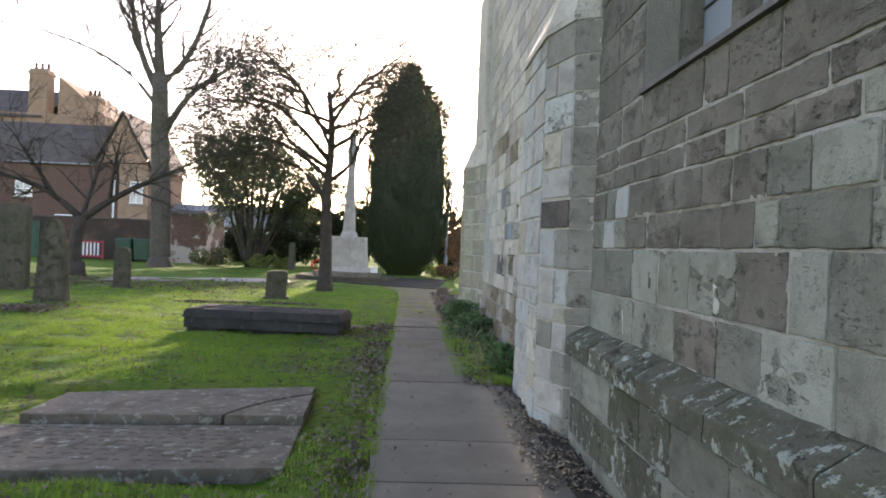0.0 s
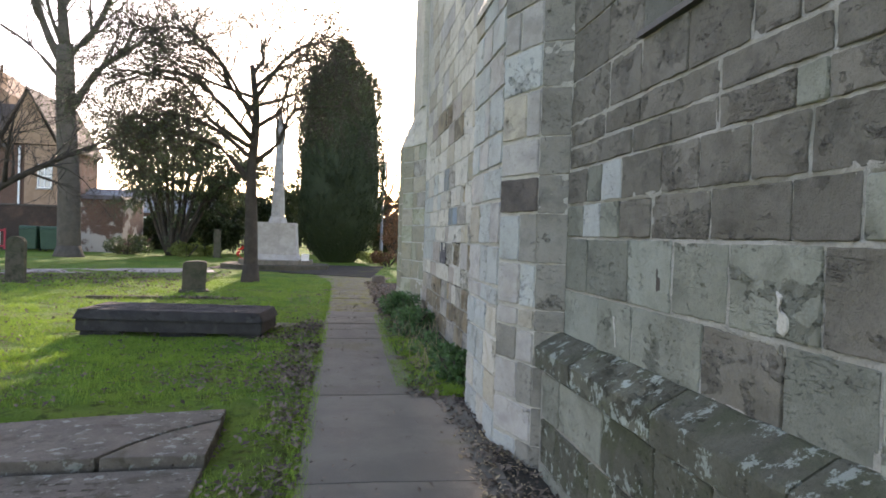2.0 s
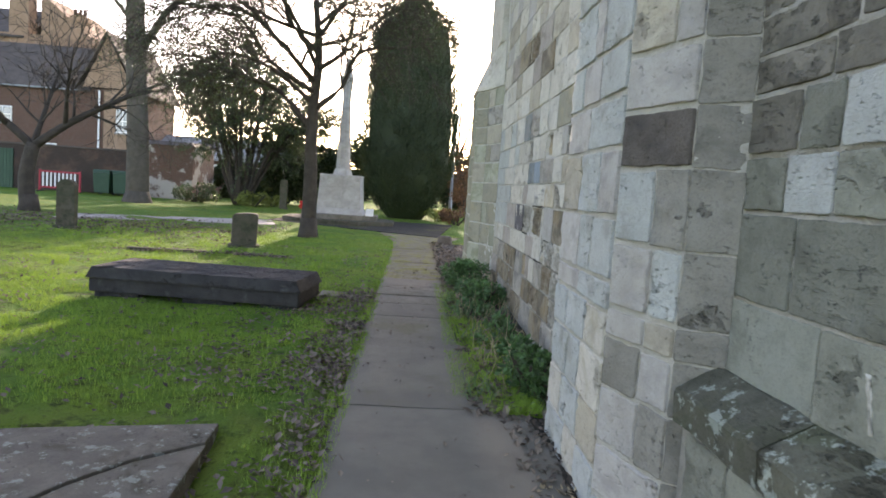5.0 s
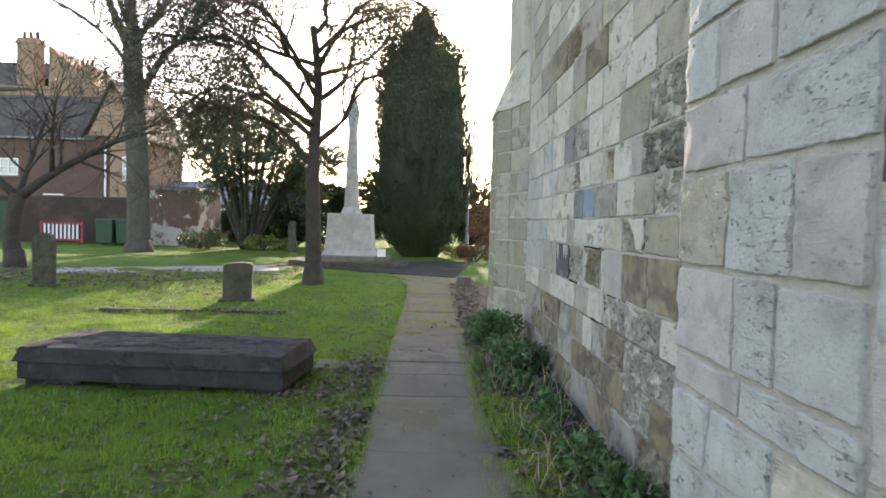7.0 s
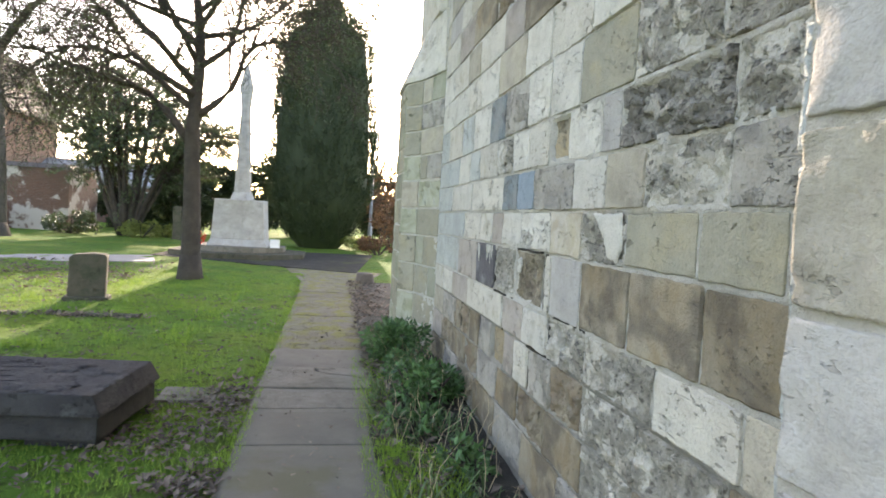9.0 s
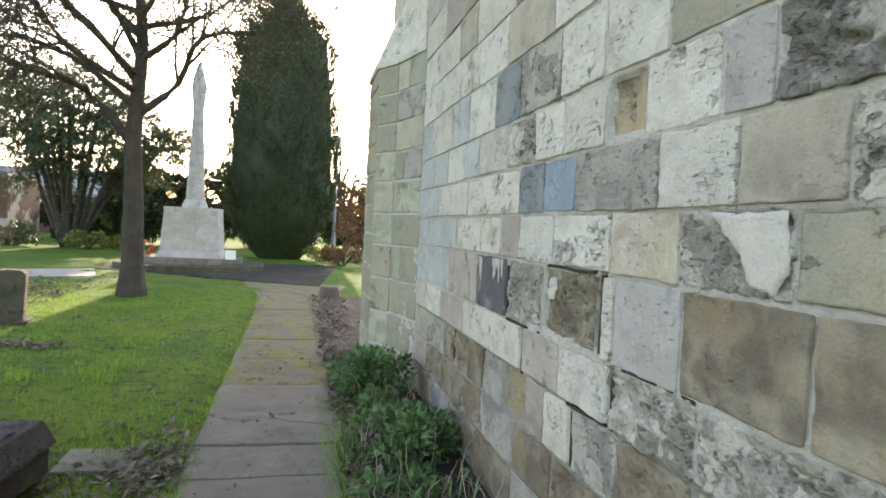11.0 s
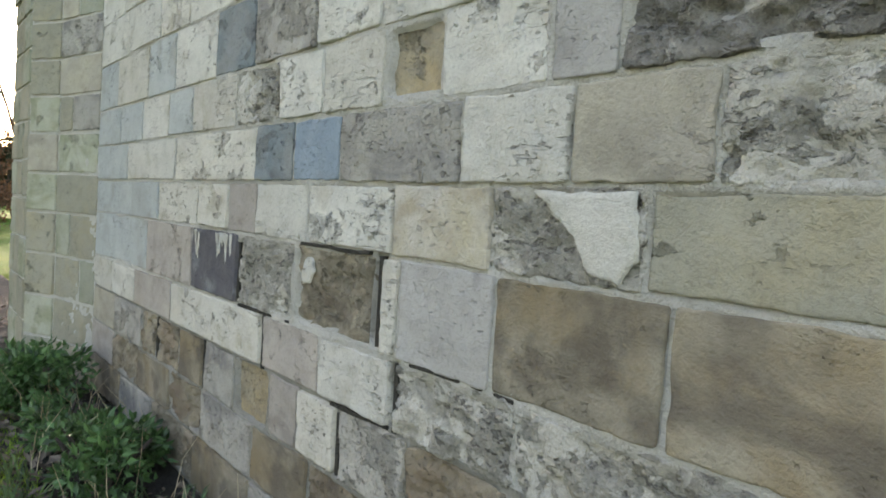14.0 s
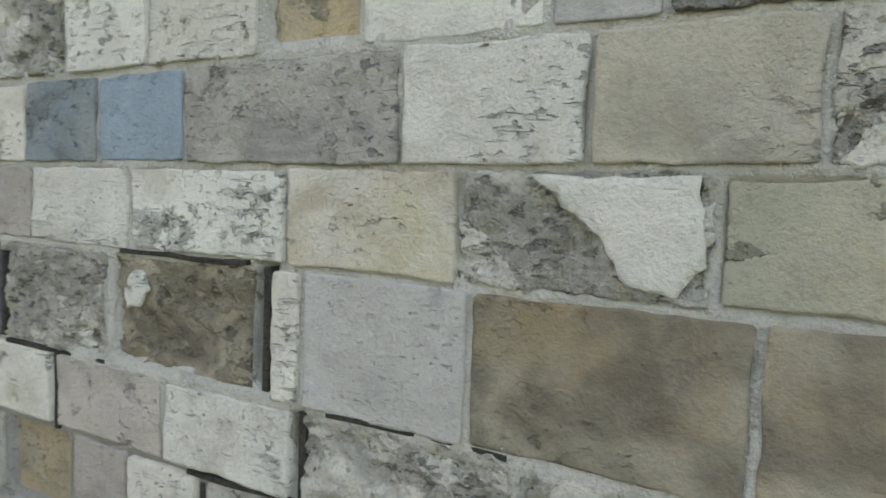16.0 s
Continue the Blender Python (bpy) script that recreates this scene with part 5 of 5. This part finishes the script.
# ---- lamp post ----
lamp = thing("lamp_post", "slim grey churchyard lamp post with a small lantern", "lamp post", (2.52, 36.0, 0))
s = Soup()
s.tube([Vector((0, 0, -0.1)), Vector((0, 0, 1.0)), Vector((0, 0, 1.02)), Vector((0, 0, 4.7))], [0.10, 0.095, 0.07, 0.055], 10)
part("pole", s.mesh("pole", M["post_grey"], True), lamp)
part("lantern", prism("lantern", ring(0, 0, 0.13, 8, 0.5), 4.7, 5.1, M["paint"], 0.01, -0.07), lamp, "pale lantern body")
part("cap", prism("cap", ring(0, 0, 0.24, 8, 0.5), 5.1, 5.24, M["post_grey"], 0.01, 0.16), lamp)

# ---- boundary wall, bins, barrier ----
bwall = thing("wall_boundary", "old red brick churchyard boundary wall with whitewash patches", "wall", kind="structure")
part("wall_run", block("wall_run", (-46, 40, -0.3), (-14.3, 40.35, 2.35), M["shaded_grimy"], 0.01), bwall)
part("coping", block("coping", (-46, 39.95, 2.352), (-14.3, 40.4, 2.45), M["tile"], 0.02), bwall, "dark tile coping")
part("wall_end", block("wall_end", (-14.3, 39.7, -0.3), (-11.3, 43.5, 2.85), M["washed"], 0.01), bwall)
part("coping", prism("coping", ((-14.4, 39.6), (-11.2, 39.6), (-11.2, 43.6), (-14.4, 43.6)), 2.852, 3.08, M["tile"], 0.01, 0.5), bwall, "dark tile coping")

def bin_(x, y):
    b = thing("wheelie_bin", "dark green plastic wheelie bin against the brick wall", "bin", (x, y, 0), group="green bins by the wall")
    part("body", block("body", (-0.38, -0.35, 0.12), (0.38, 0.35, 1.15), M["green"], 0.04, top=1.12), b)
    part("lid", block("lid", (-0.44, -0.42, 1.152), (0.44, 0.42, 1.3), M["green"], 0.04, top=0.9), b)
    part("handle", block("handle", (-0.34, 0.42, 1.08), (0.34, 0.48, 1.14), M["green"], 0.02), b)
    for sx in (-0.34, 0.34):
        s = Soup()
        s.tube([Vector((sx - 0.04, 0.28, 0.12)), Vector((sx + 0.04, 0.28, 0.12))], [0.12, 0.12], 12)
        part("wheel", s.mesh("wheel", M["frame"]), b, "black wheel")
    return b


first = bin_(-15.25, 38.2)
copy_thing(first, pose(-14.3, 38.25, 0, 0, 0, 3))
door = thing("door_1", "green painted plank door in the boundary wall", "door", kind="structure")
for i in range(8):
    part("plank", block("plank", (-22.2 + i * 0.17, 39.9, 0.0), (-22.04 + i * 0.17, 39.96, 2.1), M["green"], 0.008), door)
bar = thing("plastic_barrier", "red and white plastic pedestrian barrier", "barrier", (-17.5, 38.2, 0))
for zz in (0.18, 0.98):
    part("rail", block("rail", (-1.05, -0.03, zz), (1.05, 0.03, zz + 0.09), M["red"], 0.02), bar, "red plastic rail")
for sx in (-1.05, 0.97):
    part("end_post", block("end_post", (sx, -0.04, 0.05), (sx + 0.09, 0.04, 1.12), M["red"], 0.02), bar, "red plastic end post")
    part("foot", block("foot", (sx, -0.3, 0.0), (sx + 0.09, 0.3, 0.05), M["frame"], 0.01), bar, "black rubber foot")
for i in range(9):
    part("bar", block("bar", (-0.88 + i * 0.2, -0.02, 0.27), (-0.80 + i * 0.2, 0.02, 0.98), M["paint"], 0.01), bar, "white plastic bar")


# ---- houses ----
def window(house, x0, x1, z0, z1, y):
    w = part("window", block("window", (x0, y - 0.02, z0), (x1, y + 0.08, z1), M["glass"], 0), house)
    t = 0.08
    for lo, hi in (((x0 - t, z0 - t), (x1 + t, z0)), ((x0 - t, z1), (x1 + t, z1 + t)), ((x0 - t, z0), (x0, z1)), ((x1, z0), (x1 + t, z1)), (((x0 + x1) / 2 - 0.03, z0), ((x0 + x1) / 2 + 0.03, z1)), ((x0, (z0 + z1) / 2 - 0.03), (x1, (z0 + z1) / 2 + 0.03))):
        part("frame", block("frame", (lo[0], y - 0.06, lo[1]), (hi[0], y + 0.02, hi[1]), M["paint"], 0), w, "white painted frame")
    part("sill", block("sill", (x0 - 0.15, y - 0.14, z0 - 0.18), (x1 + 0.15, y + 0.02, z0 - 0.08), M["memorial"], 0.01), w, "pale stone sill")


def gable_roof(name, x0, x1, y0, y1, eave, ridge, mat, over=0.25):
    """A roof with its ridge along x and a thickness."""
    m = (y0 + y1) / 2
    v = []
    for x in (x0 - over, x1 + over):
        v += [(x, y0 - over, eave - 0.1), (x, m, ridge), (x, y1 + over, eave - 0.1), (x, y0 - over, eave - 0.25), (x, m, ridge - 0.18), (x, y1 + over, eave - 0.25)]
    f = [(0, 6, 7, 1), (1, 7, 8, 2), (3, 4, 10, 9), (4, 5, 11, 10), (0, 1, 4, 3), (1, 2, 5, 4), (6, 9, 10, 7), (7, 10, 11, 8), (0, 3, 9, 6), (2, 8, 11, 5)]
    return mesh(name, v, f, M[mat])


def gable_end(x, y0, y1, eave, ridge, mat):
    v = [(x, y0, eave), (x, y1, eave), (x, (y0 + y1) / 2, ridge - 0.2), (x - 0.3, y0, eave), (x - 0.3, y1, eave), (x - 0.3, (y0 + y1) / 2, ridge - 0.2)]
    return mesh("gable", v, [(0, 1, 2), (3, 5, 4), (0, 2, 5, 3), (1, 4, 5, 2)], M[mat])


def chimney(house, x0, x1, y0, y1, z0, z1, pots):
    c = part("chimney", block("chimney", (x0, y0, z0), (x1, y1, z1), M["buff_brick"], 0.02), house, "brick chimney stack")
    part("corbel", block("corbel", (x0 - 0.1, y0 - 0.1, z1 - 0.5), (x1 + 0.1, y1 + 0.1, z1 - 0.25), M["buff_brick"], 0.02), c)
    for i in range(pots):
        px = x0 + (x1 - x0) * (i + 0.5) / pots
        s = Soup()
        s.tube([Vector((px, (y0 + y1) / 2, z1)), Vector((px, (y0 + y1) / 2, z1 + 0.45)), Vector((px, (y0 + y1) / 2, z1 + 0.6))], [0.15, 0.12, 0.16], 10)
        part("chimney_pot", s.mesh("chimney_pot", M["brick"], True), c, "clay chimney pot")


house = thing("brick_house", "red brick house with dark tiled roofs beyond the wall", "house")
part("wall", block("wall", (-34, 52, -0.3), (-19.6, 60, 6.9), M["brick"], 0), house)
part("roof", gable_roof("roof", -34, -22.8, 52, 58, 6.9, 10.2, "tile"), house, "dark tiled roof slope")
v = [(-23.2, 51.9, 7.0), (-19.6, 51.9, 7.0), (-21.5, 51.9, 10.6), (-23.2, 60, 7.0), (-19.6, 60, 7.0), (-21.5, 60, 10.6)]
part("gable", mesh("gable", v, [(0, 1, 2), (3, 5, 4), (0, 3, 4, 1)], M["buff_brick"]), house, "buff brick gable")
v = [(-23.6, 51.7, 6.8), (-21.5, 51.7, 10.75), (-19.2, 51.7, 6.8), (-23.6, 60.2, 6.8), (-21.5, 60.2, 10.75), (-19.2, 60.2, 6.8)]
v += [(a, b, c + 0.2) for a, b, c in v]
part("roof", mesh("roof", v, [(6, 9, 10, 7), (7, 10, 11, 8), (0, 1, 4, 3), (1, 2, 5, 4), (0, 6, 7, 1), (1, 7, 8, 2), (3, 4, 10, 9), (4, 5, 11, 10), (0, 3, 9, 6), (2, 8, 11, 5)], M["tile"]), house, "dark tiled cross roof")
part("downpipe", block("downpipe", (-22.05, 51.88, 0), (-21.93, 51.99, 6.8), M["paint"], 0.02), house, "white rainwater pipe")
part("gutter", block("gutter", (-34, 51.72, 6.66), (-23.4, 51.9, 6.79), M["post_grey"], 0.03), house)
part("rendered_bay", block("rendered_bay", (-21.6, 51.8, -0.2), (-19.5, 51.99, 6.9), M["buff_brick"], 0.01), house, "buff brick bay")
window(house, -29.2, -28.1, 4.2, 5.2, 52.0)
window(house, -20.65, -19.85, 4.0, 5.5, 51.8)
window(house, -26.2, -25.0, 1.2, 2.8, 52.0)
tall = thing("tall_brick_house", "tall buff brick house with two chimney stacks", "house")
part("wall", block("wall", (-40, 62, -0.3), (-27.4, 72, 12.2), M["buff_brick"], 0), tall)
v = [(-31.6, 62, 12.2), (-27.4, 62, 12.2), (-31.6, 62, 15.6), (-31.6, 72, 12.2), (-27.4, 72, 12.2), (-31.6, 72, 15.6)]
part("gable", mesh("gable", v, [(0, 1, 2), (3, 5, 4), (1, 4, 5, 2), (0, 2, 5, 3), (0, 3, 4, 1)], M["buff_brick"]), tall, "sloping brick gable")
part("roof", gable_roof("roof", -40, -33.2, 62, 72, 12.0, 15.2, "tile"), tall, "dark slate roof")
chimney(tall, -34.2, -32.6, 61.9, 63.2, 10.0, 16.2, 3)
chimney(tall, -29.2, -28.0, 61.9, 63.0, 12.0, 14.0, 3)
low = thing("low_brick_building", "low orange brick building with white bands and grey roof", "building")
part("wall", block("wall", (-24, 55, -0.3), (-9.4, 62, 2.6), M["brick"], 0), low)
part("band", block("band", (-24, 54.9, 2.0), (-9.4, 54.99, 2.22), M["paint"], 0.01), low, "white painted band")
part("band", block("band", (-24, 54.9, 0.9), (-9.4, 54.99, 1.08), M["paint"], 0.01), low, "white painted band")
part("roof", gable_roof("roof", -24, -9.4, 55, 62, 2.75, 4.4, "post_grey"), low, "grey roof sheet")

# ---- planting at the foot of the wall ----
random.seed(53)
for x, y, rx, ry, h, mat, cnt, size in ((1.62, 13.15, 0.40, 0.46, 0.42, "ivy", 1500, 0.06), (1.58, 12.3, 0.34, 0.36, 0.22, "ivy", 560, 0.058), (1.66, 11.6, 0.38, 0.40, 0.32, "ivy", 1000, 0.058), (1.50, 10.9, 0.26, 0.30, 0.15, "ivy", 260, 0.06), (1.76, 10.2, 0.20, 0.34, 0.12, "ivy", 200, 0.06), (1.58, 9.5, 0.20, 0.26, 0.10, "ivy", 120, 0.05), (1.78, 8.85, 0.20, 0.34, 0.22, "ivy", 420, 0.065), (1.74, 8.1, 0.24, 0.34, 0.34, "ivy", 800, 0.06)):
    ob = shrub("wall_foot_plant", x, y, rx, ry, h, mat, cnt, size, "leafy dark green ground cover at the wall foot", 16)
    ob.location.z = level(x, y)
spears = Soup()
for _ in range(3600):
    y = rnd(7.7, 14.0)
    x = rnd(1.22, 1.95) if y < 12 else rnd(1.3, 1.9)
    if noise.noise(Vector((x * 2.2, y * 1.6, 1))) < 0.14 or rnd(8.2, 11.5) > y > 8.6:
        continue
    p = Vector((x, y, level(x, y) - 0.01))
    w = Vector((rnd(-0.9, 0.6), rnd(-0.9, 0.9), rnd(0.15, 0.9))).normalized()
    L, wd = rnd(0.10, 0.30), rnd(0.007, 0.015)
    side = w.cross(Vector((0, 0, 1))).normalized() * wd / 2
    q, e = p + w * L * 0.6, p + w * L * 0.95 + Vector((0, 0, -0.25 * L))
    spears.add([tuple(p - side), tuple(p + side), tuple(q + side), tuple(q - side), tuple(e)], [(0, 1, 2, 3), (3, 2, 4)])
tagged(new("bulb_leaves", spears.mesh("bulb_leaves", M["spear"])), "strappy green bulb leaves in the wall border", "plants", kind="stuff")
stalks = Soup()
for _ in range(130):
    y = rnd(8.0, 14)
    p = Vector((rnd(1.35, 1.95), y, level(1.6, y)))
    w = Vector((rnd(-0.5, 0.4), rnd(-0.5, 0.5), 1)).normalized()
    L = rnd(0.18, 0.42)
    stalks.tube([p, p + w * L * 0.5 + Vector((0, 0, 0.02)), p + w * L + Vector((rnd(-0.08, 0.08), rnd(-0.08, 0.08), -0.04))], [0.003, 0.0025, 0.001], 3)
tagged(new("dry_stalks", stalks.mesh("dry_stalks", M["straw"])), "pale dry plant stalks among the border leaves", "plants", kind="stuff")
stump = new("small_stump", prism("small_stump", ring(1.62, 21.0, 0.24, 9), -0.05, 0.22, M["sooty"], 0.04, 0.06))
tagged(stump, "small dark cut stump beside the path end", "stump")

# ---- grass, leaves and litter ----
rng = np.random.default_rng(5)


def blades(count, x0, x1, y0, y1, tall, name):
    """Short grass: one bent blade after another, in loose tufts."""
    v, f = [], []
    for _ in range(count):
        y = y0 + (y1 - y0) * rng.random() ** 1.6
        x = x0 + (x1 - x0) * rng.random()
        if -3.1 < x < -0.36 and 4.5 < y < 7.15 or -2.95 < x < -0.4 and 10.5 < y < 11.6:
            continue
        if noise.noise(Vector((x * 1.9, y * 1.9, 4))) < (-0.28 if tall < 0.06 else 0.22):
            continue
        if y < 11.8 and -0.9 + 1.6 * rng.random() < x < 0.2:
            continue
        z = turf(x, y) - 0.004
        h, a = tall * (0.45 + rng.random() + 0.9 * max(0.0, noise.noise(Vector((x * 2.6, y * 2.6, 9))))), rng.random() * 6.283
        dx, dy, w = math.cos(a) * h * 0.6, math.sin(a) * h * 0.6, 0.0035 + 0.003 * rng.random()
        k = len(v)
        v += [(x - dy / h * w, y + dx / h * w, z), (x + dy / h * w, y - dx / h * w, z), (x + dx, y + dy, z + h)]
        f.append((k, k + 1, k + 2))
    ob = new(name, mesh(name, v, f, M["blade"]))
    return tagged(ob, "short uneven green grass blades of the lawn", "grass", kind="stuff")


blades(130000, -5.0, 0.36, 2.6, 12.0, 0.04, "grass")
blades(70000, -8.0, 0.34, 9.0, 22.0, 0.045, "grass")
blades(26000, -5.0, 0.3, 2.8, 14.0, 0.07, "grass_tuft")
blades(34000, -7.0, -0.5, 13.0, 21.0, 0.085, "grass_tuft")
blades(6000, 1.10, 1.40, 7.6, 13.0, 0.05, "grass")
blades(9000, 1.24, 1.72, 7.5, 10.5, 0.05, "grass")
blades(2600, 0.22, 0.36, 2.5, 18.8, 0.05, "grass")


def litter(name, count, place, size, mat, label):
    s = Soup()
    for _ in range(count):
        x, y = place()
        while noise.noise(Vector((x * 1.6, y * 1.6, 12))) < rnd(-0.5, 0.25):
            x, y = place()
        z = turf(x, y) + 0.014 + (0.022 if 0.3 < x < 1.2 else 0)
        a = rnd(0, 6.283)
        s.leaf(Vector((x, y, z)), Vector((math.cos(a), math.sin(a), rnd(-0.15, 0.8))), Vector((rnd(-0.3, 0.3), rnd(-0.3, 0.3), 1)), size * rnd(0.35, 1.7), size * rnd(0.3, 1.0))
    return tagged(new(name, s.mesh(name, M[mat])), label, "leaves", kind="stuff")


random.seed(61)
litter("leaf_pile", 900, lambda: (random.gauss(-6.4, 0.35), random.gauss(12.4, 0.3)), 0.08, "fallen", "brown heap of raked leaves on the lawn")
litter("leaf_litter", 700, lambda: (rnd(-4.6, -1.4), random.gauss(15.25, 0.12)), 0.06, "fallen", "dark leaves caught along a sunken grave kerb")
litter("leaf_litter", 1100, lambda: (0.30 - abs(random.gauss(0, 0.28)), rnd(2.8, 12.2)), 0.05, "fallen", "brown fallen leaves along the path edge")
litter("leaf_litter", 2000, lambda: (0.3 - abs(random.gauss(0, 0.6)), rnd(7.8, 11.8)), 0.05, "fallen", "brown fallen leaves on the grass by the tomb")
litter("leaf_litter", 4200, lambda: (rnd(-5.0, 0.3), 3 + 15 * rnd(0, 1) ** 1.6), 0.05, "fallen", "scattered brown fallen leaves on the lawn")
litter("leaf_litter", 5200, lambda: (rnd(-13, -3), random.gauss(20.5, 1.5)), 0.075, "fallen", "dense drift of brown leaves on the far lawn")
litter("leaf_litter", 2300, lambda: (min(1.98, 1.22 + abs(random.gauss(0, 0.35))), rnd(7.4, 21)), 0.065, "fallen", "brown fallen leaves in the wall border")
litter("leaf_litter", 1500, lambda: (rnd(1.42, 1.86), rnd(1.5, 7.4)), 0.045, "fallen", "fallen leaves gathered at the plinth foot")
litter("pale_litter", 420, lambda: (rnd(1.4, 1.84), rnd(4.2, 6.4)), 0.035, "straw", "pale dry leaf scraps at the buttress foot")
litter("leaf_litter", 500, lambda: (rnd(0.3, 1.5), rnd(2, 18)), 0.035, "fallen", "a few leaf scraps lying on the path")


# ---- marks on the wall ----
def remnant(name, x, outline, depth, mat, parent, label):
    """A thin uneven skin on a wall face, over a small outline in y and z."""
    cy, cz = sum(p[0] for p in outline) / len(outline), sum(p[1] for p in outline) / len(outline)
    n = len(outline)
    ring_ = []
    for i in range(n):
        a, b = outline[i], outline[(i + 1) % n]
        w = 0.010 if abs(a[0] - b[0]) + abs(a[1] - b[1]) < 0.1 else 0.012
        for s in (0, 0.12, 0.25, 0.38, 0.5, 0.62, 0.75, 0.88):
            p = (a[0] + (b[0] - a[0]) * s, a[1] + (b[1] - a[1]) * s)
            q = noise.noise_vector(Vector((p[0] * 33, p[1] * 33, 2)))
            ring_.append((p[0] + q.x * w, p[1] + q.y * w))
    k = len(ring_)
    v = [(x + 0.004, a, b) for a, b in ring_] + [(x - depth * 0.8, cy + (a - cy) * 0.96, cz + (b - cz) * 0.96) for a, b in ring_]
    v += [(x - depth, cy + (a - cy) * 0.85, cz + (b - cz) * 0.85) for a, b in ring_] + [(x - depth, cy, cz)]
    f = [(i, (i + 1) % k, k + (i + 1) % k, k + i) for i in range(k)] + [(k + i, k + (i + 1) % k, 2 * k + (i + 1) % k, 2 * k + i) for i in range(k)] + [(2 * k + i, 2 * k + (i + 1) % k, 3 * k) for i in range(k)]
    part(name, mesh(name, v, f, M[mat], True), parent, label)


remnant("dressed_face", W - 0.008, ((9.03, 1.568), (8.73, 1.568), (8.715, 1.42), (8.76, 1.365), (8.84, 1.37), (8.90, 1.46)), 0.005, "white", wall_nave, "pale dressed skin left on an eroded stone")
remnant("plaster_chip", W - 0.010, ((10.16, 1.30), (10.11, 1.29), (10.10, 1.25), (10.14, 1.20), (10.19, 1.19), (10.20, 1.24)), 0.004, "white", wall_nave, "small pale plaster chip")
remnant("paint_mark", W - 0.006, ((3.405, 1.27), (3.385, 1.26), (3.38, 1.21), (3.345, 1.185), (3.335, 1.14), (3.37, 1.12), (3.40, 1.135), (3.39, 1.19)), 0.005, "white", wall_west, "splash of white paint")
remnant("paint_mark", W - 0.006, ((4.775, 1.02), (4.76, 1.02), (4.74, 0.93), (4.72, 0.85), (4.735, 0.85), (4.755, 0.93)), 0.005, "white", wall_west, "thin run of white paint")
# no recess is cut; a dark skin stands for the shade inside the socket
remnant("bore_hole", W - 0.003, ((4.30, 1.33), (4.25, 1.33), (4.25, 1.19), (4.30, 1.19)), 0.004, "sooty", wall_west, "dark skin painted for the shade in a worn socket")
random.seed(71)
for _ in range(9):
    yy, h, w = rnd(10.9, 11.36), rnd(0.04, 0.15), rnd(0.012, 0.035)
    remnant("lime_drip", W - 0.006, ((yy + w, 1.335), (yy - w * 0.8, 1.33), (yy - w * 0.5, 1.33 - h * 0.5), (yy - 0.004, 1.33 - h), (yy + w * 0.4, 1.33 - h * 0.7)), 0.003, "white", wall_nave, "pale lime drip")
